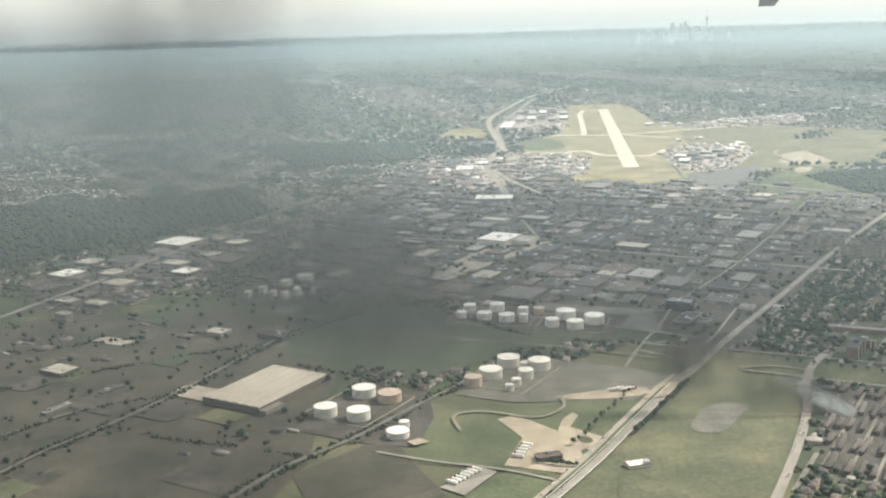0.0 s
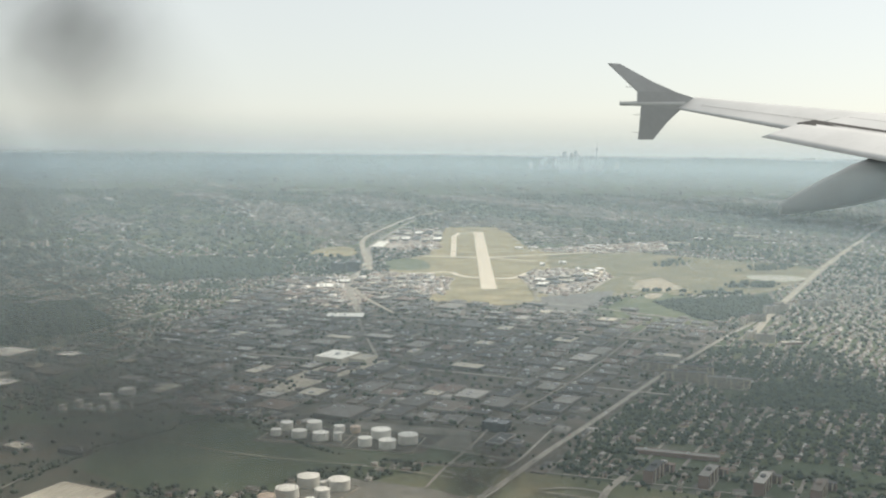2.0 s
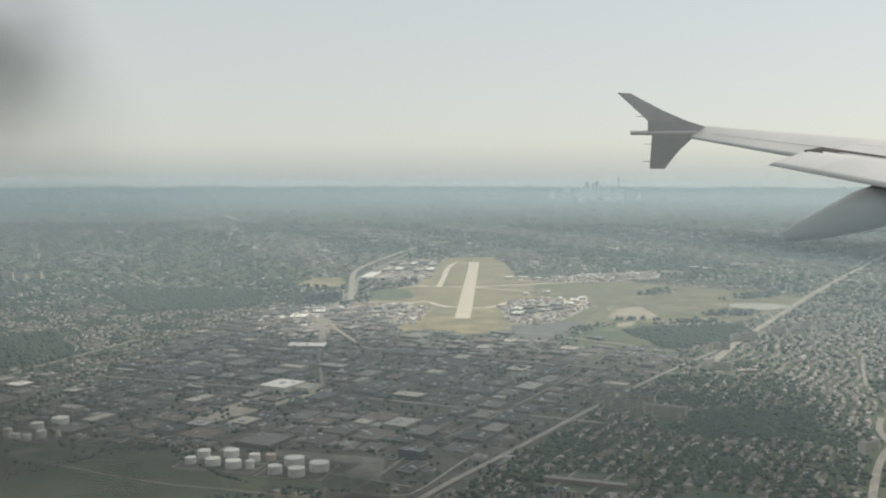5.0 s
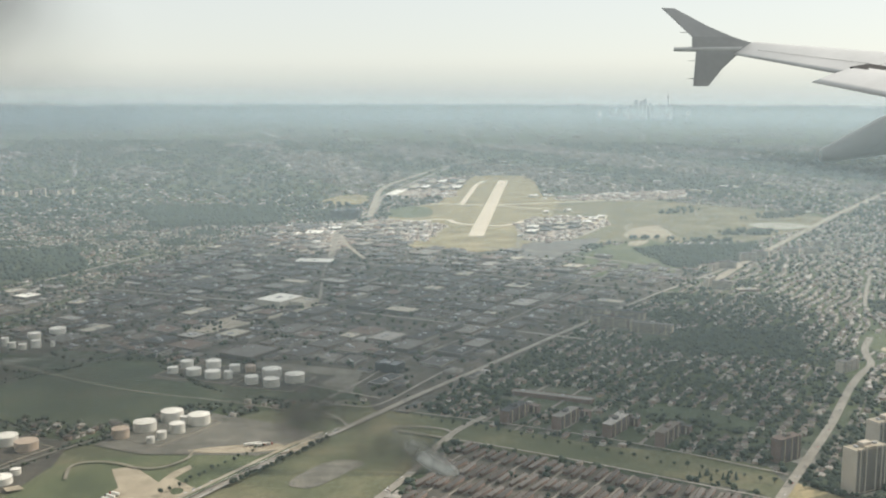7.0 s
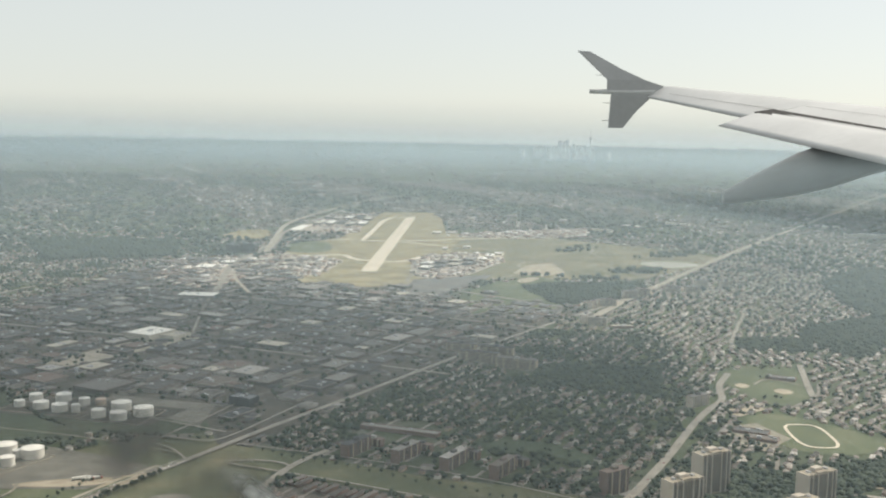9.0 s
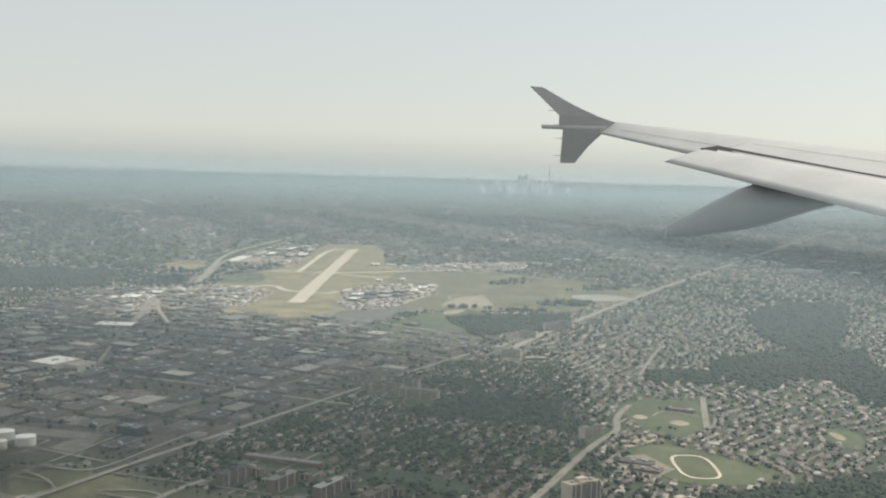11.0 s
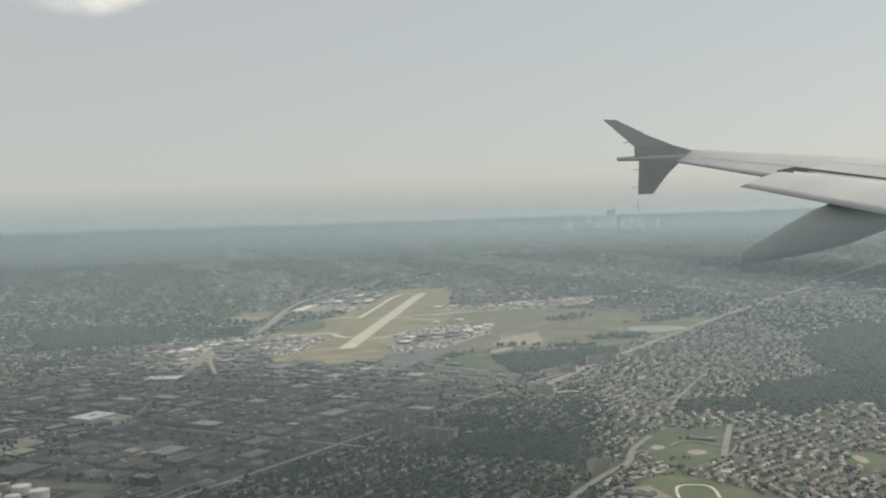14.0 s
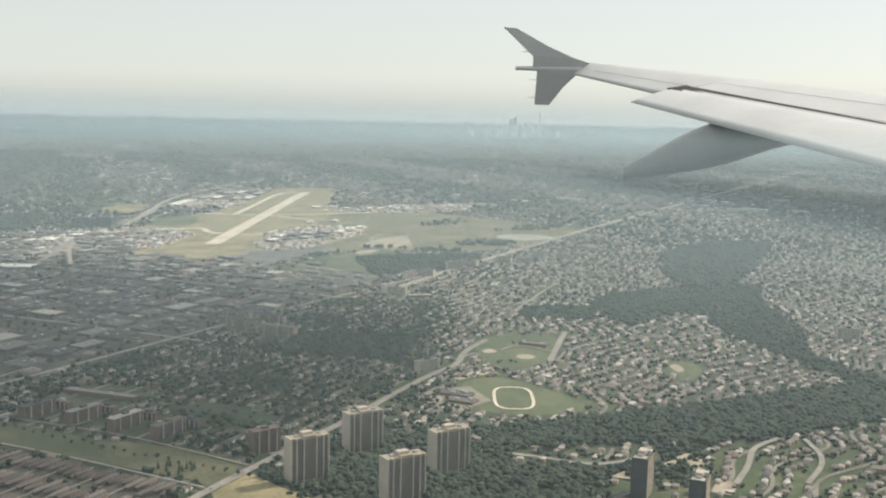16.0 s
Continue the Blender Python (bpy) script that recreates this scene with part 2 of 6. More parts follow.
M = {
    "land": ground_material(),
    "grass": grass_material("mown_grass", (0.072, 0.088, 0.05), (0.1, 0.118, 0.064), (0.14, 0.145, 0.085)),
    "airgrass": grass_material("airfield_grass", (0.18, 0.16, 0.09), (0.26, 0.224, 0.125), (0.34, 0.282, 0.17)),
    "olive": grass_material("olive_grass", (0.075, 0.086, 0.05), (0.105, 0.11, 0.065), (0.17, 0.155, 0.095)),
    "scrub": grass_material("rough_field", (0.052, 0.055, 0.042), (0.078, 0.073, 0.057), (0.105, 0.092, 0.073)),
    "dirt": tone("bare_dirt", (0.26, 0.22, 0.16), (0.42, 0.37, 0.28), 0.35, 2.5),
    "asphalt": tone("asphalt", (0.10, 0.10, 0.095), (0.17, 0.165, 0.155), 0.3, 3),
    "street": tone("street", (0.2, 0.185, 0.16), (0.3, 0.278, 0.24), 0.3, 3),
    "concrete": tone("concrete", (0.52, 0.46, 0.36), (0.66, 0.59, 0.47), 0.12, 1.5),
    "mark": tone("road_paint", (0.6, 0.6, 0.57), (0.8, 0.8, 0.78), 1, 5),
    "tank": tone("tank_paint", (0.6, 0.58, 0.52), (0.74, 0.72, 0.66), 0.4, 4, 0.5),
    "tankrust": tone("tank_paint_tan", (0.46, 0.36, 0.28), (0.56, 0.46, 0.37), 0.4, 4, 0.6),
    "steel": tone("galvanised_steel", (0.3, 0.3, 0.3), (0.42, 0.42, 0.42), 1, 6, 0.5, 0.4),
    "water": tone("shallow_water", (0.27, 0.26, 0.2), (0.36, 0.34, 0.27), 0.1, 1, 0.4),
    "bark": tone("bark", (0.06, 0.045, 0.03), (0.1, 0.08, 0.06), 4, 14),
    "leaf": leaf_material(),
    "towerwall": tone("tower_concrete", (0.42, 0.37, 0.305), (0.51, 0.455, 0.385), 0.5, 4),
    "balcony": tone("balcony_brick", (0.27, 0.225, 0.17), (0.36, 0.305, 0.235), 0.5, 5),
    "glass": tone("window_glass", (0.04, 0.05, 0.055), (0.08, 0.09, 0.1), 1, 3, 0.15),
    "darkglass": tone("dark_cladding", (0.035, 0.04, 0.045), (0.06, 0.065, 0.07), 1, 3, 0.25),
    "redbrick": tone("red_brick", (0.14, 0.1, 0.085), (0.19, 0.14, 0.12), 0.6, 6),
    "whiteroof": tone("white_membrane_roof", (0.72, 0.7, 0.64), (0.84, 0.82, 0.76), 0.3, 2),
    "brightroof": tone("pale_metal_roof", (0.36, 0.335, 0.28), (0.47, 0.435, 0.365), 0.2, 2),
    "houseroof": varied("house_roofs", (0.16, 0.13, 0.115), (0.24, 0.205, 0.18), (0.1, 0.095, 0.092), (0.29, 0.255, 0.225), (0.2, 0.17, 0.15), (0.25, 0.23, 0.21), (0.38, 0.345, 0.3), (0.17, 0.155, 0.145), (0.48, 0.45, 0.41)),
    # house roof colours darkened to about 0.6: cloud shade put into the palette
    "shadedroof": varied("shaded_house_roofs", (0.1, 0.082, 0.072), (0.15, 0.128, 0.112), (0.068, 0.064, 0.062), (0.17, 0.148, 0.13), (0.12, 0.1, 0.09), (0.14, 0.128, 0.118), (0.22, 0.2, 0.175), (0.11, 0.1, 0.092), (0.33, 0.31, 0.28)),
    "terraceroof": varied("terrace_roofs", (0.1, 0.088, 0.082), (0.13, 0.116, 0.108), (0.085, 0.077, 0.073), (0.155, 0.142, 0.132), (0.115, 0.1, 0.092), by="object"),
    "housewall": varied("house_walls", (0.36, 0.29, 0.23), (0.46, 0.41, 0.35), (0.28, 0.21, 0.17), (0.6, 0.57, 0.52)),
    "shedroof": varied("industrial_roofs", (0.075, 0.076, 0.077), (0.12, 0.117, 0.112), (0.16, 0.154, 0.146), (0.095, 0.092, 0.09), (0.06, 0.061, 0.063), (0.22, 0.21, 0.195), (0.07, 0.073, 0.078), (0.15, 0.132, 0.115), (0.09, 0.088, 0.086), (0.17, 0.13, 0.112), (0.11, 0.11, 0.11), (0.36, 0.345, 0.32)),
    "shedwall": varied("industrial_walls", (0.14, 0.12, 0.105), (0.22, 0.205, 0.185), (0.1, 0.095, 0.09), (0.27, 0.255, 0.23)),
    "shedroof_one": varied("industrial_roof", (0.075, 0.076, 0.077), (0.12, 0.117, 0.112), (0.16, 0.154, 0.146), (0.095, 0.092, 0.09), (0.06, 0.061, 0.063), (0.22, 0.21, 0.195), (0.07, 0.073, 0.078), (0.15, 0.132, 0.115), (0.09, 0.088, 0.086), (0.17, 0.13, 0.112), (0.11, 0.11, 0.11), (0.36, 0.345, 0.32), by="object"),
    "shedwall_one": varied("industrial_wall", (0.14, 0.12, 0.105), (0.22, 0.205, 0.185), (0.1, 0.095, 0.09), (0.27, 0.255, 0.23), by="object"),
    "houseroof_one": varied("house_roof", (0.15, 0.13, 0.12), (0.22, 0.2, 0.185), (0.1, 0.095, 0.095), (0.29, 0.26, 0.23), (0.19, 0.165, 0.145), (0.42, 0.4, 0.37), by="object"),
    "housewall_one": varied("house_wall", (0.36, 0.29, 0.23), (0.46, 0.41, 0.35), (0.28, 0.21, 0.17), (0.6, 0.57, 0.52), by="object"),
    "vehicle": varied("vehicle_paint", (0.75, 0.75, 0.74), (0.1, 0.1, 0.11), (0.35, 0.36, 0.38), (0.35, 0.05, 0.04), (0.06, 0.1, 0.25), rough=0.35),
    "farroof": varied("far_roofs", (0.09, 0.085, 0.08), (0.13, 0.115, 0.1), (0.07, 0.075, 0.065), (0.18, 0.155, 0.13), (0.11, 0.1, 0.09), (0.24, 0.205, 0.17), (0.1, 0.09, 0.08), (0.15, 0.12, 0.1), (0.08, 0.08, 0.075), (0.12, 0.11, 0.095), (0.32, 0.29, 0.25), (0.6, 0.57, 0.52)),
    "sidestreet": tone("side_street", (0.13, 0.12, 0.105), (0.26, 0.235, 0.2), 0.12, 2),
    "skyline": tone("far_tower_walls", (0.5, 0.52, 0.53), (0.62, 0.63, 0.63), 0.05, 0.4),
    "wingpaint": tone("wing_paint", (0.55, 0.55, 0.54), (0.64, 0.64, 0.63), 0.02, 0.2, 0.35),
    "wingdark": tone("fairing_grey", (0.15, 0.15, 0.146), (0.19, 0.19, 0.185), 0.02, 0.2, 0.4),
    "fence": tone("fence_grey", (0.4, 0.4, 0.4), (0.47, 0.47, 0.47), 0.02, 0.2, 0.45),
    "seam": tone("dark_gap", (0.03, 0.03, 0.03), (0.05, 0.05, 0.05), 0.05, 0.5),
}

# ---- builders ----
def mesh_data(name, verts, faces, mats, slots=None):
    """A mesh from an array of corners and arrays of faces (each array holds faces of one corner count)."""
    me = bpy.data.meshes.new(name)
    verts = np.asarray(verts, float).reshape(-1, 3)
    groups = [np.asarray(f, int) for f in faces if len(f)]
    loops = np.concatenate([g.ravel() for g in groups])
    sizes = np.concatenate([np.full(len(g), g.shape[1]) for g in groups])
    me.vertices.add(len(verts))
    me.vertices.foreach_set("co", verts.ravel())
    me.loops.add(len(loops))
    me.loops.foreach_set("vertex_index", loops)
    me.polygons.add(len(sizes))
    me.polygons.foreach_set("loop_start", np.concatenate([[0], np.cumsum(sizes)[:-1]]))
    for m in mats:
        me.materials.append(M[m] if isinstance(m, str) else m)
    if slots is not None:
        me.polygons.foreach_set("material_index", np.concatenate([np.full(len(g), s) for g, s in zip(groups, slots)]))
    me.update(calc_edges=True)
    me.validate()
    return me


def solid(name, bm, material, parent=None, label="", smooth=False):
    me = bpy.data.meshes.new(name)
    bm.normal_update()
    if smooth:
        for f in bm.faces:
            f.smooth = True
    bm.to_mesh(me)
    bm.free()
    me.materials.append(M[material] if isinstance(material, str) else material)
    ob = new(name, me)
    if parent is not None:
        ob.parent = parent
    if label:
        ob["label"] = label
    return ob


def part(name, bm, material, parent, label="", smooth=False):
    return solid(name, bm, material, parent, label, smooth)


def thing(name, m, label, category, group=""):
    ob = new(name)
    ob.matrix_world = m
    return tagged(ob, label, category, group)


def box(x0, x1, y0, y1, z0, z1, bm=None, bevel=0.0):
    bm = bm or bmesh.new()
    made = bmesh.ops.create_cube(bm, size=1, matrix=Matrix.Translation(((x0 + x1) / 2, (y0 + y1) / 2, (z0 + z1) / 2)) @ Matrix.Diagonal((x1 - x0, y1 - y0, z1 - z0, 1)))
    if bevel:
        bmesh.ops.bevel(bm, geom=list({e for v in made["verts"] for e in v.link_edges}), offset=bevel, segments=1, affect='EDGES')
    return bm


def cone(r0, r1, z0, z1, segs=24, bm=None, x=0.0, y=0.0):
    bm = bm or bmesh.new()
    bmesh.ops.create_cone(bm, cap_ends=True, segments=segs, radius1=r0, radius2=max(r1, 0.001), depth=z1 - z0, matrix=Matrix.Translation((x, y, (z0 + z1) / 2)))
    return bm


def flat(name, points, z, material, label, category="ground", parent=None):
    """A level sheet with the given outline."""
    bm = bmesh.new()
    bm.faces.new([bm.verts.new((x, y, z)) for x, y in points])
    bmesh.ops.recalc_face_normals(bm, faces=bm.faces)
    for f in bm.faces:
        if f.normal.z < 0:
            f.normal_flip()
    ob = solid(name, bm, material, parent)
    if parent is None:
        tagged(ob, label, category, kind="structure")
    return ob


def rounded(points, n=3):
    """Corner cutting, so that an outline or a line bends gently."""
    for _ in range(n):
        out = [points[0]]
        for (a, b), (c, d) in zip(points, points[1:]):
            out += [(a * 0.75 + c * 0.25, b * 0.75 + d * 0.25), (a * 0.25 + c * 0.75, b * 0.25 + d * 0.75)]
        points = out + [points[-1]]
    return points


def blob(points, n=2):
    ring = points + [points[0]]
    for _ in range(n):
        out = []
        for (a, b), (c, d) in zip(ring, ring[1:]):
            out += [(a * 0.75 + c * 0.25, b * 0.75 + d * 0.25), (a * 0.25 + c * 0.75, b * 0.25 + d * 0.75)]
        ring = out + [out[0]]
    return ring[:-1]


def strip_mesh(lines, z):
    """Corners and quads of ribbons: lines of (points, width)."""
    verts, quads = [], []
    for pts, w in lines:
        p = np.array(pts, float)
        d = np.gradient(p, axis=0)
        d /= np.linalg.norm(d, axis=1)[:, None] + 1e-9
        side = np.stack([-d[:, 1], d[:, 0]], 1) * w / 2
        base = len(verts)
        for a, b in zip(p + side, p - side):
            verts += [(*a, z), (*b, z)]
        for i in range(len(p) - 1):
            k = base + 2 * i
            quads.append((k, k + 1, k + 3, k + 2))
    return verts, quads


def road(name, pts, width, z, material, label, bend=3):
    v, q = strip_mesh([(rounded(list(pts), bend), width)], z)
    ob = new(name, mesh_data(name, v, [q], [material]))
    return tagged(ob, label, "road", kind="structure")


def inside(poly, x, y):
    """Which of the points lie in the outline."""
    p = np.array(poly, float)
    hit = np.zeros(np.shape(x), bool)
    for (x0, y0), (x1, y1) in zip(p, np.roll(p, -1, 0)):
        c = (y0 > y) != (y1 > y)
        hit ^= c & (x < (x1 - x0) * (y - y0) / (y1 - y0 + 1e-12) + x0)
    return hit


GRID = radians(25)
U = np.array([math.sin(GRID), math.cos(GRID)])
V = np.array([math.cos(GRID), -math.sin(GRID)])


def to_xy(u, v):
    return u * U[0] + v * V[0], u * U[1] + v * V[1]


def boxes_arrays(x, y, w, d, h, turn, z=0.0):
    """Corners and quads (walls, tops) of many boxes."""
    n = len(x)
    c, s = np.cos(turn), np.sin(turn)
    sx, sy = np.array([-1, 1, 1, -1]) / 2, np.array([-1, -1, 1, 1]) / 2
    lx, ly = w[:, None] * sx, d[:, None] * sy
    px, py = x[:, None] + lx * c[:, None] - ly * s[:, None], y[:, None] + lx * s[:, None] + ly * c[:, None]
    lo = np.stack([px, py, np.full_like(px, z)], -1)
    hi = np.stack([px, py, np.broadcast_to(z + h[:, None], px.shape)], -1)
    verts = np.concatenate([lo, hi], 1).reshape(-1, 3)
    k = (np.arange(n) * 8)[:, None]
    wall = np.concatenate([k + [a, b, b + 4, a + 4] for a, b in ((0, 1), (1, 2), (2, 3), (3, 0))])
    return verts, wall, k + [4, 5, 6, 7]


def houses_arrays(x, y, w, d, h, rise, turn):
    """Houses with hipped roofs: corners, walls, roof quads, roof ends. Roof corners are their own, so that roof and wall are apart."""
    n = len(x)
    c, s = np.cos(turn)[:, None], np.sin(turn)[:, None]

    def laid(lx, ly, z):
        return np.stack([x[:, None] + lx * c - ly * s, y[:, None] + lx * s + ly * c, z + 0 * lx], -1)
    sx, sy = np.array([-1, 1, 1, -1]) / 2, np.array([-1, -1, 1, 1]) / 2
    lo = laid(w[:, None] * sx, d[:, None] * sy, 0.0)
    hi = laid(w[:, None] * sx, d[:, None] * sy, h[:, None])
    ev = laid(w[:, None] * sx * 1.12, d[:, None] * sy * 1.12, h[:, None] - 0.02)
    rg = laid(np.maximum(w[:, None] - d[:, None] * 0.7, w[:, None] * 0.2) * np.array([-0.5, 0.5]), 0 * w[:, None] * np.array([1, 1]), (h + rise)[:, None])
    verts = np.concatenate([lo, hi, ev, rg], 1).reshape(-1, 3)
    k = (np.arange(n) * 14)[:, None]
    wall = np.concatenate([k + [a, b, b + 4, a + 4] for a, b in ((0, 1), (1, 2), (2, 3), (3, 0))])
    roof = np.concatenate([k + [8, 9, 13, 12], k + [10, 11, 12, 13]])
    ends = np.concatenate([k + [9, 10, 13], k + [11, 8, 12]])
    return verts, wall, roof, ends


def ball_shape(level):
    bm = bmesh.new()
    bmesh.ops.create_icosphere(bm, subdivisions=level, radius=1)
    bm.verts.ensure_lookup_table()
    v = np.array([p.co for p in bm.verts])
    f = np.array([[p.index for p in q.verts] for q in bm.faces])
    bm.free()
    return v, f


BALL = {1: ball_shape(1), 2: ball_shape(2)}


def crowns(name, x, y, r, seed, lobes=1, level=1, squash=0.85):
    """Many tree crowns as one mesh of crumpled, lopsided lobes."""
    rng = np.random.default_rng(seed)
    bv, bf = BALL[level]
    x, y, r = np.repeat(x, lobes), np.repeat(y, lobes), np.repeat(r, lobes)
    n = len(x)
    if lobes > 1:
        x = x + rng.normal(0, 0.42, n) * r
        y = y + rng.normal(0, 0.42, n) * r
        r = r * rng.uniform(0.5, 0.85, n)
    crumple = rng.uniform(0.68, 1.25, (n, len(bv)))
    p = bv[None] * crumple[..., None] * r[:, None, None] * [1, 1, squash]
    p[:, :, 2] += (r * rng.uniform(0.75, 1.25, n))[:, None]
    p[:, :, 0] += x[:, None]
    p[:, :, 1] += y[:, None]
    f = bf[None] + (np.arange(n) * len(bv))[:, None, None]
    return mesh_data(name, p.reshape(-1, 3), [f.reshape(-1, 3)], ["leaf"])

# ---- the land: ground, haze, fields, roads ----
bm = bmesh.new()
bmesh.ops.create_circle(bm, cap_ends=True, segments=96, radius=3000, matrix=Matrix.Translation((55, 0, 0)))
tagged(solid("ground", bm, "land"), "hazy flat suburban land of grass, streets and trees", "ground", kind="structure")


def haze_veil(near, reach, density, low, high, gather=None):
    """An added sheet that stands in for hazy air, bent round the flight path."""
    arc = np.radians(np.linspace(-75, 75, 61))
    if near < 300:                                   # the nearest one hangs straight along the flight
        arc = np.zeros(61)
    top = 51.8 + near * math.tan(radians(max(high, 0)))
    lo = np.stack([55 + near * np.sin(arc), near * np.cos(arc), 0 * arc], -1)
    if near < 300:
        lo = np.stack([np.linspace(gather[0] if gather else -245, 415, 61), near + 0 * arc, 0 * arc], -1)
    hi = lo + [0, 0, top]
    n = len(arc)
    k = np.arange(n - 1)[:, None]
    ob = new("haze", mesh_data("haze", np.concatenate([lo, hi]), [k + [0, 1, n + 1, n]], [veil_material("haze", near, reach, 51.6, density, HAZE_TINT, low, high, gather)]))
    return tagged(ob, "thin upright sheet with pale bluish distance haze painted in", "haze", kind="structure")


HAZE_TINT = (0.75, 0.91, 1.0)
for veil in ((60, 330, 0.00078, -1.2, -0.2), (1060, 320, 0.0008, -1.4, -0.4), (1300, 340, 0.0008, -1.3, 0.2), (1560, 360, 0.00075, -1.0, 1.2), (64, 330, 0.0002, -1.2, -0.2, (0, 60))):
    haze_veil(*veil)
# added level sheets that carry the land's distance haze in their alpha
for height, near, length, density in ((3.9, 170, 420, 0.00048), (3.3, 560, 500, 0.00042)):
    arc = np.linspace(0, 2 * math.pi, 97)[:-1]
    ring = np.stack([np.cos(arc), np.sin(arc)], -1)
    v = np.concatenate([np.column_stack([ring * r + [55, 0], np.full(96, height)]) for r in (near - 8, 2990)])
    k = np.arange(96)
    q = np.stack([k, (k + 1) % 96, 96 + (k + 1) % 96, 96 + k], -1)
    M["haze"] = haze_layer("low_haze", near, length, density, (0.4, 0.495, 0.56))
    tagged(new("haze", mesh_data("haze", v, [q], ["haze"])), "low level sheet with pale bluish distance haze painted in", "haze", kind="structure")

# outlines of the districts
AIRFIELD = [(8, 343), (31, 336), (44, 346), (53, 380), (60, 430), (68, 470), (62, 505), (50, 520), (46, 590), (40, 632), (10, 628), (6, 560), (4, 480), (-14, 446), (-8, 402)]
AIR_LOT = [(43, 329), (44, 355), (57, 363), (71, 372), (68, 356), (55, 325)]
NORTH_YARD = [(-3, 195), (18, 190), (19, 168), (1.6, 170), (-2, 182)]
AIRPARK = [(50, 352), (85, 362), (122, 365), (151, 410), (168, 445), (130, 475), (100, 500), (60, 540)]
MEADOW = [(63, 332), (84, 372), (96, 355), (88, 303), (64, 292)]
FOREST = [(80, 344), (88, 352), (121, 362), (119, 340), (113, 323), (89, 313)]
CORRIDOR = [(28, 165), (35, 163), (48, 157.5), (60, 152), (72, 149.6), (82, 145.7), (83, 139), (81, 133), (78, 136), (72, 138.5), (60, 143.5), (48, 147.5), (36, 153), (28, 156)]
CORRIDOR_EAST = [(84, 140), (90, 134), (102, 124), (98, 112), (84, 124), (81, 132)]
FIELD_BIG = [(-46, 168), (-40, 180), (-42, 189), (-25, 194), (-12, 188), (18, 178), (20, 170), (5, 171), (-8, 166), (-16, 153), (-33, 156)]
FIELD_TRIANGLE = [(-17, 121), (-17, 136), (-8, 141), (13, 144), (9, 132), (0, 118)]
FIELD_SOUTH = [(-10, 112), (-5, 119.5), (0, 116.5), (-3, 108), (-9, 106)]
FIELD_ROADSIDE = [(6, 115), (13, 131), (20, 144.6), (25.6, 153), (34.5, 154), (34.5, 146), (31, 134), (25, 113.7), (20, 104), (10, 104)]
FIELD_BROWN = [(-64, 117), (-57, 132), (-34, 125), (-32, 116), (-40, 104), (-60, 104)]
FIELD_BROWN_EAST = [(-31, 117), (-21, 130), (-17, 121), (-12, 112), (-25, 104)]
PARK_SCHOOL = [(116, 220), (117, 228), (128, 234), (136, 233), (132, 208), (124, 199), (119, 202)]
TRACK_FIELD = [(112, 190), (121, 196), (136, 178), (128, 169), (116, 170)]
PARK_EAST = [(155, 211), (162, 208), (156, 192), (152, 201)]
LEFT_FIELD = [(-52, 478), (-45, 510), (-32, 509), (-27, 471), (-39, 463)]
PARK_MID = [(65, 170), (71, 173), (78, 171.5), (85, 164), (83, 161), (76, 165), (69, 166.5)]
WOOD_MID = [(74, 228), (90, 234), (105, 227), (102, 206), (85, 207)]
WOOD_LEFT = [(-125, 225), (-92, 268), (-75, 285), (-100, 330), (-170, 300), (-160, 240)]
WOOD_LEFT_FAR = [(-90, 380), (-50, 400), (-60, 450), (-130, 450)]
RAVINE = [(112, 160), (130, 167), (155, 179), (187, 195), (190, 175), (160, 160), (148, 156), (137, 156), (120, 151.5)]
RAVINE_EAST = [(149, 278), (172, 298), (191, 318), (198, 300), (193, 275), (192, 243), (186, 218), (197, 190), (189, 186), (180, 215), (174, 236), (173, 258), (162, 264)]
RAVINE_NORTH = [(185, 372), (212, 408), (232, 404), (205, 335), (189, 301), (177, 299), (176, 323)]
APRON_TOWN = [(40, 404), (46, 426), (64, 435), (76, 430), (76, 410), (62, 367), (52, 355), (43, 363)]
SERVICE_TOWN = [(-18, 413), (6, 410), (15, 395), (12, 358), (-4, 352), (-15, 364)]
HANGAR_TOWN = [(-14, 494), (-22, 534), (-15, 600), (6, 620), (9, 500)]
WEST_TOWN = [(-45, 394), (-26, 402), (-18, 400), (-10, 344), (-22, 326), (-40, 340)]
NORTH_STRIP = [(46, 500), (83, 531), (121, 552), (118, 509), (83, 493)]
BARE_EAST = [(78, 377), (84, 399), (94, 409), (97, 380), (88, 371)]
WOOD_STREETS = [(127, 251), (129, 265), (148, 267), (145, 250)]
WOOD_HILL = [(146, 270), (156, 289), (176, 296), (171, 268), (160, 252), (153, 244), (148, 256)]
TERRACES = [(39, 150), (48, 145.5), (60, 141.5), (72, 136.5), (78, 134), (72, 112), (40, 112), (31, 121)]
TOWER_WOOD = [(86, 138), (93, 147), (99, 158), (112, 159), (121, 150), (112, 128), (104, 122), (94, 134)]
SOUTH_WOOD = [(113, 147), (124, 146), (134, 143), (128, 126), (110, 120)]
LOTS = [(120, 152), (134, 147), (150, 158), (147, 138), (134, 140)]
YARDS = [(-62, 205), (-45, 200), (-20, 197), (18, 182), (24, 166), (30, 166), (47, 205), (84, 278), (98, 304), (60, 335), (62, 345), (12, 350), (-28, 400), (-45, 400), (-60, 300)]
LEFT_YARDS = [(-112, 218), (-92, 255), (-76, 268), (-66, 250), (-76, 212), (-86, 185), (-100, 190)]
TANK_YARD = [(-14, 145), (-11, 158), (-2, 162), (12, 157), (19, 152), (11, 143), (-6, 142)]
TANK_YARD_NORTH = [(-20, 181), (-16, 193), (14, 186), (10, 175)]
